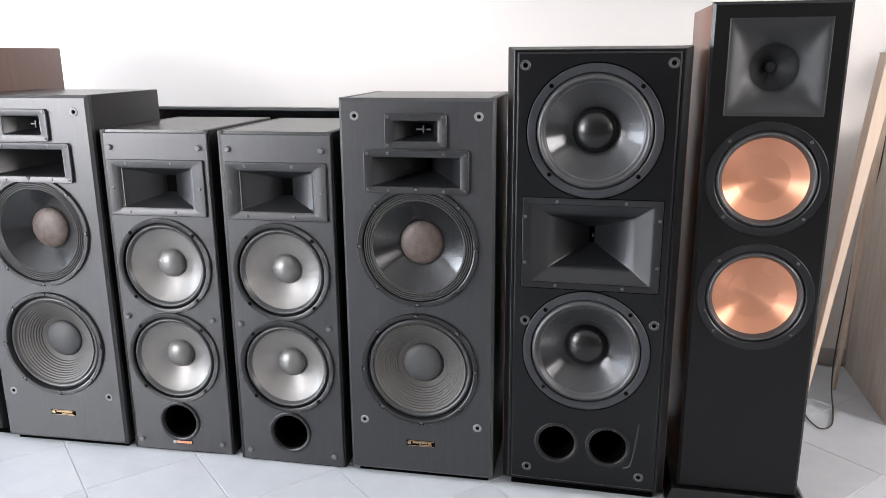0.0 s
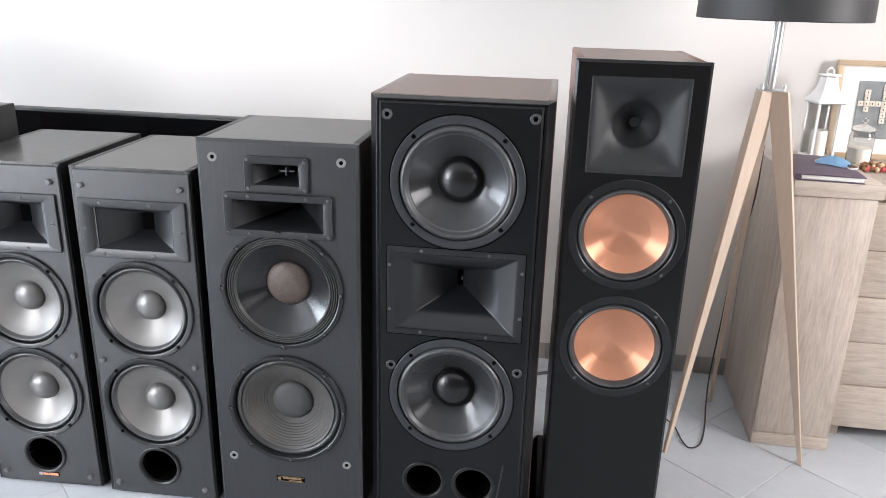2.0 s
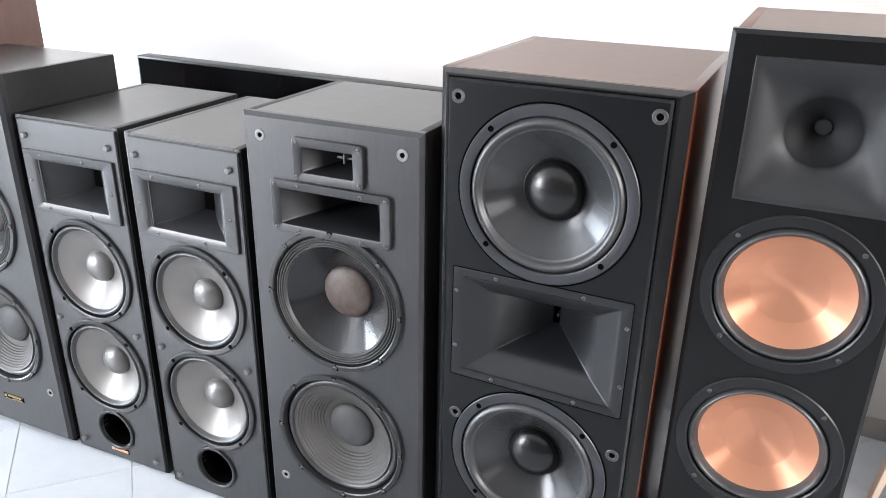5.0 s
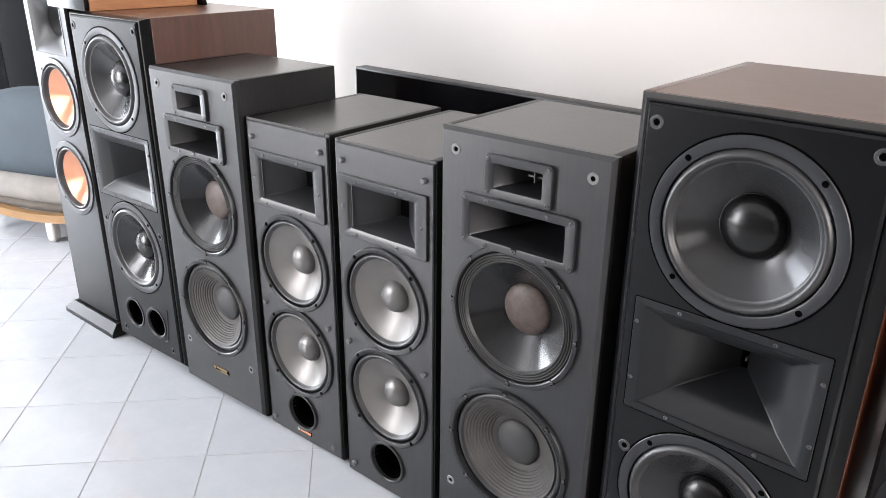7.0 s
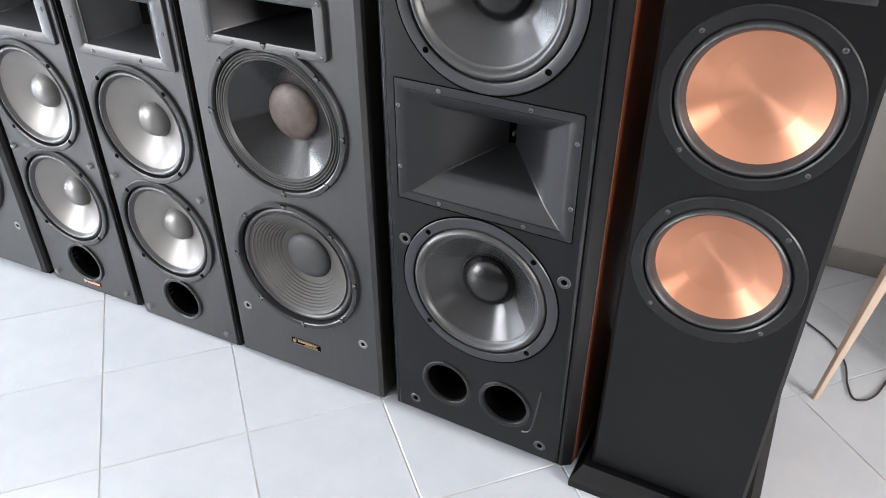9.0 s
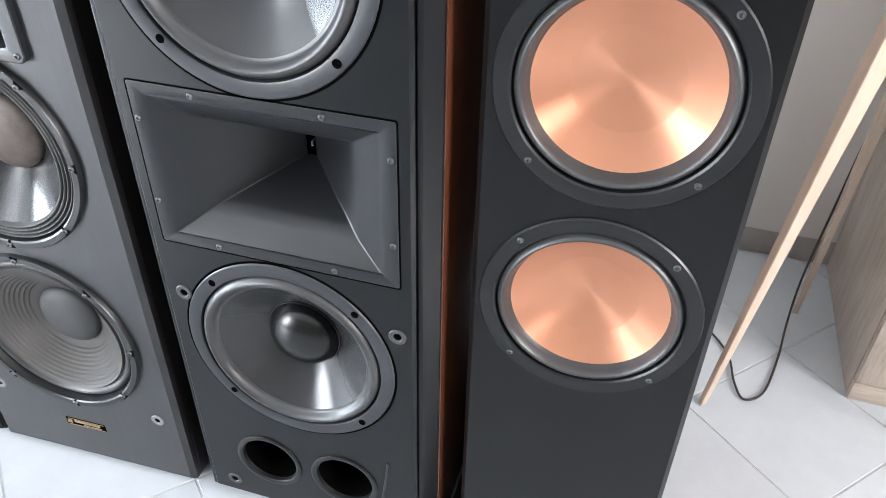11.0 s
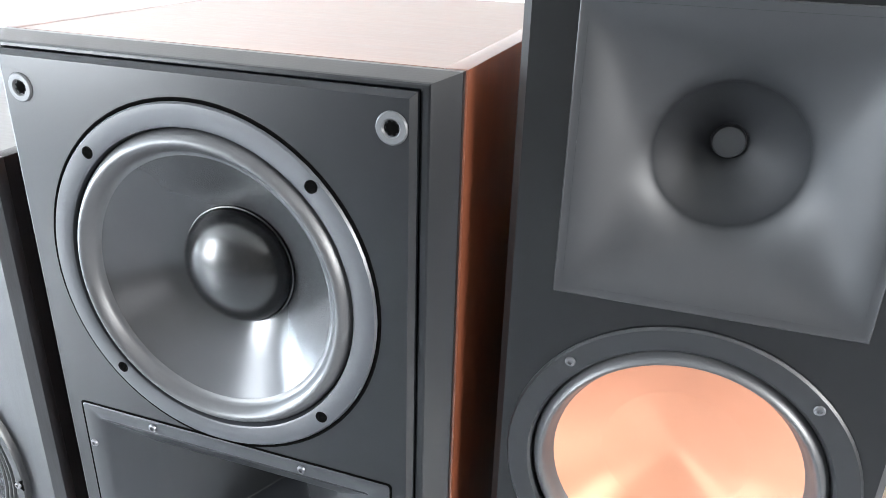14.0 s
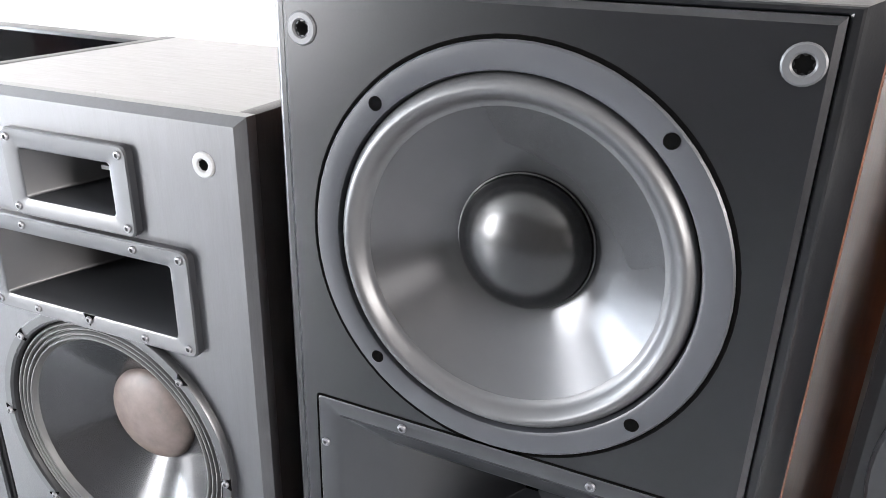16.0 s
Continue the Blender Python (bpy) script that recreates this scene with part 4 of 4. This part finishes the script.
for _i in range(13):
    _u = _i / 12
    _row = []
    for _j in range(9):
        _v = _j / 8
        _row.append((-0.075 + 0.15 * _u, -0.036 + 0.072 * _v + 0.006 * math.sin(4 * _u), 0.002 + 0.018 * math.sin(math.pi * _v) * math.sin(math.pi * (0.12 + 0.8 * _u)) + 0.0022 * math.sin(_v * 19)))
    _rows.append(_row)
loft(_mb, _rows, closed=False)
bmesh.ops.solidify(_mb, geom=list(_mb.faces), thickness=0.0015)
part("fabric", _mb, M_MASK, mk, smooth=60)
part("ear_loop", tube(smooth_path([(0.074, -0.03, 0.003), (0.105, -0.045, 0.002), (0.125, -0.02, 0.002), (0.108, 0.018, 0.002), (0.074, 0.034, 0.003)], 6), 0.0018, 6), M_PAPER, mk)
part("ear_loop", tube(smooth_path([(-0.074, -0.03, 0.003), (-0.088, -0.01, 0.004), (-0.085, 0.02, 0.004), (-0.074, 0.034, 0.003)], 6), 0.0018, 6), M_PAPER, mk)

# lantern
ln = thing("lantern", "white metal candle lantern with glass panes and flared roof", "lantern", m=pose(1.066, 2.845, SB, 0, 0, 12) @ Matrix.Diagonal((0.66, 0.66, 0.93, 1)))
part("base", boxed(-0.062, 0.062, -0.062, 0.062, 0.0, 0.014, 0.003), M_WHITEPAINT, ln)
for _sx in (-1, 1):
    for _sy in (-1, 1):
        part("post", boxed(_sx * 0.055 - 0.005, _sx * 0.055 + 0.005, _sy * 0.055 - 0.005, _sy * 0.055 + 0.005, 0.014, 0.200), M_WHITEPAINT, ln, smooth=0)
for _sx, _sy in ((-1, 0), (1, 0), (0, -1), (0, 1)):
    _w = (0.0012, 0.050) if _sx else (0.050, 0.0012)
    part("pane", boxed(_sx * 0.055 - _w[0], _sx * 0.055 + _w[0], _sy * 0.055 - _w[1], _sy * 0.055 + _w[1], 0.016, 0.198), M_GLASS, ln, smooth=0).visible_shadow = False
_rf = bmesh.new()


def _sq(h, z):
    return [(-h, -h, z), (h, -h, z), (h, h, z), (-h, h, z)]


loft(_rf, [_sq(0.066, 0.198), _sq(0.072, 0.202), _sq(0.072, 0.209), _sq(0.056, 0.222), _sq(0.040, 0.245), _sq(0.032, 0.272), _sq(0.030, 0.288)], True, True)
part("roof", _rf, M_WHITEPAINT, ln, smooth=50)
part("chimney_cap", boxed(-0.038, 0.038, -0.038, 0.038, 0.292, 0.299, 0.002), M_WHITEPAINT, ln)
for _sx in (-1, 1):
    for _sy in (-1, 1):
        part("cap_post", boxed(_sx * 0.024 - 0.004, _sx * 0.024 + 0.004, _sy * 0.024 - 0.004, _sy * 0.024 + 0.004, 0.287, 0.293), M_WHITEPAINT, ln, smooth=0)
part("handle_ring", tube([(0.017 * math.cos(2 * math.pi * i / 20), 0.006 * math.sin(4 * math.pi * i / 20), 0.309 + 0.011 * math.sin(2 * math.pi * i / 20)) for i in range(21)], 0.0032, 8), M_WHITEPAINT, ln)
cd = thing("candle", "thick cream pillar candle inside the lantern", "candle", m=pose(1.066, 2.845, SB + 0.0131) @ Matrix.Scale(0.78, 4))
part("wax", lathe([(0, 0.0), (0.032, 0.0), (0.033, -0.004), (0.033, -0.100), (0.030, -0.106), (0.02, -0.103), (0, -0.102)], 32), M_CANDLE, cd, loc=pose(0, 0, 0, -90))

# glass jar with lid
jr = thing("glass_jar", "clear lidded glass jar half full of pale sweets", "jar", m=pose(1.190, 2.815, SB - 0.006) @ Matrix.Diagonal((0.74, 0.74, 0.88, 1)))
UP = pose(0, 0, 0, -90)
part("body", lathe([(0.0, 0.0), (0.044, 0.0), (0.050, -0.005), (0.052, -0.02), (0.052, -0.105), (0.046, -0.120), (0.046, -0.126), (0.0435, -0.126), (0.0435, -0.119), (0.049, -0.104), (0.049, -0.02), (0.046, -0.007), (0.0, -0.006)], 40), M_GLASS, jr, loc=UP).visible_shadow = False
part("lid", lathe([(0, -0.125), (0.050, -0.1255), (0.052, -0.129), (0.045, -0.138), (0.020, -0.146), (0.008, -0.150), (0.014, -0.160), (0.013, -0.170), (0.006, -0.175), (0, -0.176)], 36), M_GLASS, jr, loc=UP).visible_shadow = False
part("filling", lathe([(0.0, -0.0075), (0.045, -0.0085), (0.0475, -0.021), (0.0475, -0.062), (0.02, -0.068), (0.0, -0.066)], 32), M_CANDLE, jr, "pale sweets", loc=UP)

# packet of mixed nuts and sweets
random.seed(5)
pk = thing("snack_bag", "crumpled clear bag of brown nuts and red sweets", "snack bag", m=pose(1.205, 2.715, SB - 0.006, 0, 0, 10))
M_NUT = speckled("nut_brown", (0.24, 0.11, 0.05), 0.5, 0.4, 300, 0.2, stain=60)
M_SWEET = speckled("red_sweet", (0.55, 0.07, 0.08), 0.35, 0.2, 300, 0.05, stain=40)
M_CREAM = speckled("cream_nut", (0.62, 0.48, 0.30), 0.5, 0.2, 300, 0.1, stain=40)
for _name, _mt, _cnt in (("nut", M_NUT, 26), ("sweet", M_SWEET, 10), ("pale_nut", M_CREAM, 14)):
    for _k in range(_cnt):
        _b = bmesh.new()
        bmesh.ops.create_icosphere(_b, subdivisions=1, radius=1)
        _r, _a = 0.062 * math.sqrt(random.random()), random.uniform(0, 2 * math.pi)
        part(_name, _b, _mt, pk, loc=pose(_r * math.cos(_a) * 1.1, _r * math.sin(_a) * 0.62, 0.008 + 0.020 * random.random() * (1 - _r / 0.07), random.uniform(0, 180), random.uniform(0, 180)) @ Matrix.Diagonal((0.0115, 0.0085, 0.0075, 1)), smooth=80)

# framed picture leaning on the wall
pf = thing("framed_picture", "pale wooden picture frame with white mount leaning on wall", "picture", m=pose(1.115, 2.915, SB - 0.006, -4))
_W, _H = 0.42, 0.325
for _n2, _b in (("frame_rail", (0, _W, -0.012, 0.012, 0, 0.018)), ("frame_rail", (0, _W, -0.012, 0.012, _H - 0.018, _H)), ("frame_stile", (0, 0.018, -0.0125, 0.0125, 0.018, _H - 0.018)), ("frame_stile", (_W - 0.018, _W, -0.0125, 0.0125, 0.018, _H - 0.018))):
    part(_n2, boxed(*_b, 0.002), M_FRAMEWOOD, pf)
part("mount", boxed(0.016, _W - 0.016, 0.0, 0.004, 0.016, _H - 0.016), M_PAPER, pf, smooth=0)
part("print", boxed(0.078, _W - 0.078, -0.003, -0.0005, 0.070, _H - 0.066), M_PRINT, pf, "grey photographic print", smooth=0)
_LT = link_mesh("letter_tile", boxed(-0.0088, 0.0088, -0.0035, -0.0005, -0.0088, 0.0088, 0.0012), M_LETTER)
_cells = [(0, 0), (1, 0), (2, 0), (3, 0), (4, 0), (5, 0), (6, 0), (1, 2), (1, 1), (1, -1), (4, 3), (4, 2), (4, 1), (4, -1), (4, -2), (5, 3), (6, 3), (4, -3)]
for _i, _j in _cells:
    _l = part("letter_tile", _LT, None, pf, loc=(0.088 + _i * 0.0186, -0.003, 0.185 + _j * 0.0186))
    part("mark", boxed(-0.0013, 0.0013, -0.0042, -0.0034, -0.0028, 0.0028), M_CABLE_BROWN, _l, smooth=0)

# ---- far end: low rocking recliner and a tall black cabinet behind it ----
rk = thing("rocking_recliner", "low recliner with blue-grey cover and bent birch runners", "recliner", m=pose(-3.62, 2.22, 0, 0, 0, 22))


def pillow(x0, x1, y0, y1, z0, z1, power=3.2, n=20, m=12, lean=0.0):
    """A soft rounded block."""
    bm = bmesh.new()
    rows = []
    for k in range(1, m):
        b = -math.pi / 2 + math.pi * k / m
        row = []
        for i in range(n):
            a = 2 * math.pi * i / n
            f = lambda v: math.copysign(abs(v) ** (2 / power), v)
            px, py, pz = f(math.cos(b)) * f(math.cos(a)), f(math.cos(b)) * f(math.sin(a)), f(math.sin(b))
            row.append(((x0 + x1) / 2 + px * (x1 - x0) / 2, (y0 + y1) / 2 + py * (y1 - y0) / 2 + lean * pz, (z0 + z1) / 2 + pz * (z1 - z0) / 2))
        rows.append(row)
    return loft(bm, rows, True, True)


part("back_cover", pillow(-0.50, 0.50, -0.20, 0.22, 0.270, 0.680, 3.4, 40, 20, 0.04), M_SHELL, rk, "blue-grey fabric cover", smooth=70)
part("seat_cloth", pillow(-0.52, 0.55, -0.27, 0.26, 0.165, 0.320, 3.0, 40, 14), M_LINEN, rk, "off-white seat cloth", smooth=70)
# Underside of the seat: its shade is put into the darker cloth colour.
part("sling", pillow(-0.46, 0.50, -0.255, 0.24, 0.120, 0.220, 2.6, 36, 12), M_SLING, rk, "sling with the shade under the seat in its grey-brown colour", smooth=70)
for _y in (-0.255, 0.235):
    _bm = bmesh.new()
    _pts = [(-0.62 + 0.062 * k, 0.118 + 0.11 * ((-0.62 + 0.062 * k - 0.05) / 0.6) ** 2) for k in range(21)]
    loft(_bm, [[(px, _y - 0.022, pz - 0.020), (px, _y + 0.022, pz - 0.020), (px, _y + 0.022, pz + 0.020), (px, _y - 0.022, pz + 0.020)] for px, pz in _pts], True, True)
    part("runner", _bm, M_BIRCH, rk, "bent birch runner", smooth=50)
for _x in (-0.25, 0.16):
    for _y in (-0.255, 0.235):
        part("foot", pillow(_x - 0.028, _x + 0.028, _y - 0.024, _y + 0.024, 0.0, 0.115, 4, 16, 8), M_WHITEPLASTIC, rk, "white plastic foot", smooth=70)

bc = thing("tall_cabinet", "tall plain black cabinet standing against the wall", "cabinet")
part("body", boxed(-5.585, -4.25, 2.52, 2.955, 0.06, 1.95, 0.004), M_BLACKCLOTH, bc)
for _x in (-5.582, -4.915):
    part("door", boxed(_x, _x + 0.662, 2.500, 2.518, 0.063, 1.947, 0.003), M_BLACKCLOTH, bc)
part("plinth", boxed(-5.56, -4.28, 2.55, 2.95, 0.0, 0.061), M_BLACKCLOTH, bc, smooth=0)

# ---- floor tiles, laid diagonally ----
PITCH, TURN_T, PH_U, PH_V = 0.3085, radians(47.8), -0.05414, -0.25606
_h = PITCH / 2 - 0.0015
_tile = link_mesh("tile", boxed(-_h, _h, -_h, _h, -0.009, 0.0, 0.0012, 1), M_TILE)
_far = []
_c, _s = math.cos(TURN_T), math.sin(TURN_T)
for _i in range(-34, 30):
    for _j in range(-34, 30):
        _u, _v = PITCH * (_i + 0.5 + PH_U), PITCH * (_j + 0.5 + PH_V)
        _X, _Y = _c * _u - _s * _v, _s * _u + _c * _v
        if not (WEST - 0.1 < _X < EAST + 0.1 and SOUTH - 0.1 < _Y < NORTH + 0.15):
            continue
        if -4.4 < _X < 1.9 and 0.35 < _Y:
            part("tile", _tile, None, floor, loc=pose(_X, _Y, 0, 0, 0, 47.8))
        else:
            _far.append((_X, _Y))
_vs, _fs = [], []
for _X, _Y in _far:
    _b0 = len(_vs)
    for _a, _b in ((-_h, -_h), (_h, -_h), (_h, _h), (-_h, _h)):
        _vs.append((_X + _c * _a - _s * _b, _Y + _s * _a + _c * _b, 0.0))
    for _a, _b in ((-_h, -_h), (_h, -_h), (_h, _h), (-_h, _h)):
        _vs.append((_X + _c * _a - _s * _b, _Y + _s * _a + _c * _b, -0.009))
    _fs.append((_b0, _b0 + 1, _b0 + 2, _b0 + 3))
    for _k in range(4):
        _fs.append((_b0 + _k, _b0 + 4 + _k, _b0 + 4 + (_k + 1) % 4, _b0 + (_k + 1) % 4))
_me = bpy.data.meshes.new("outer_tiles")
_me.from_pydata(_vs, [], _fs)
_me.materials.append(M_TILE)
_ot = part("outer_tiles", _me, None, floor)
tagged(_ot, kind="stuff")
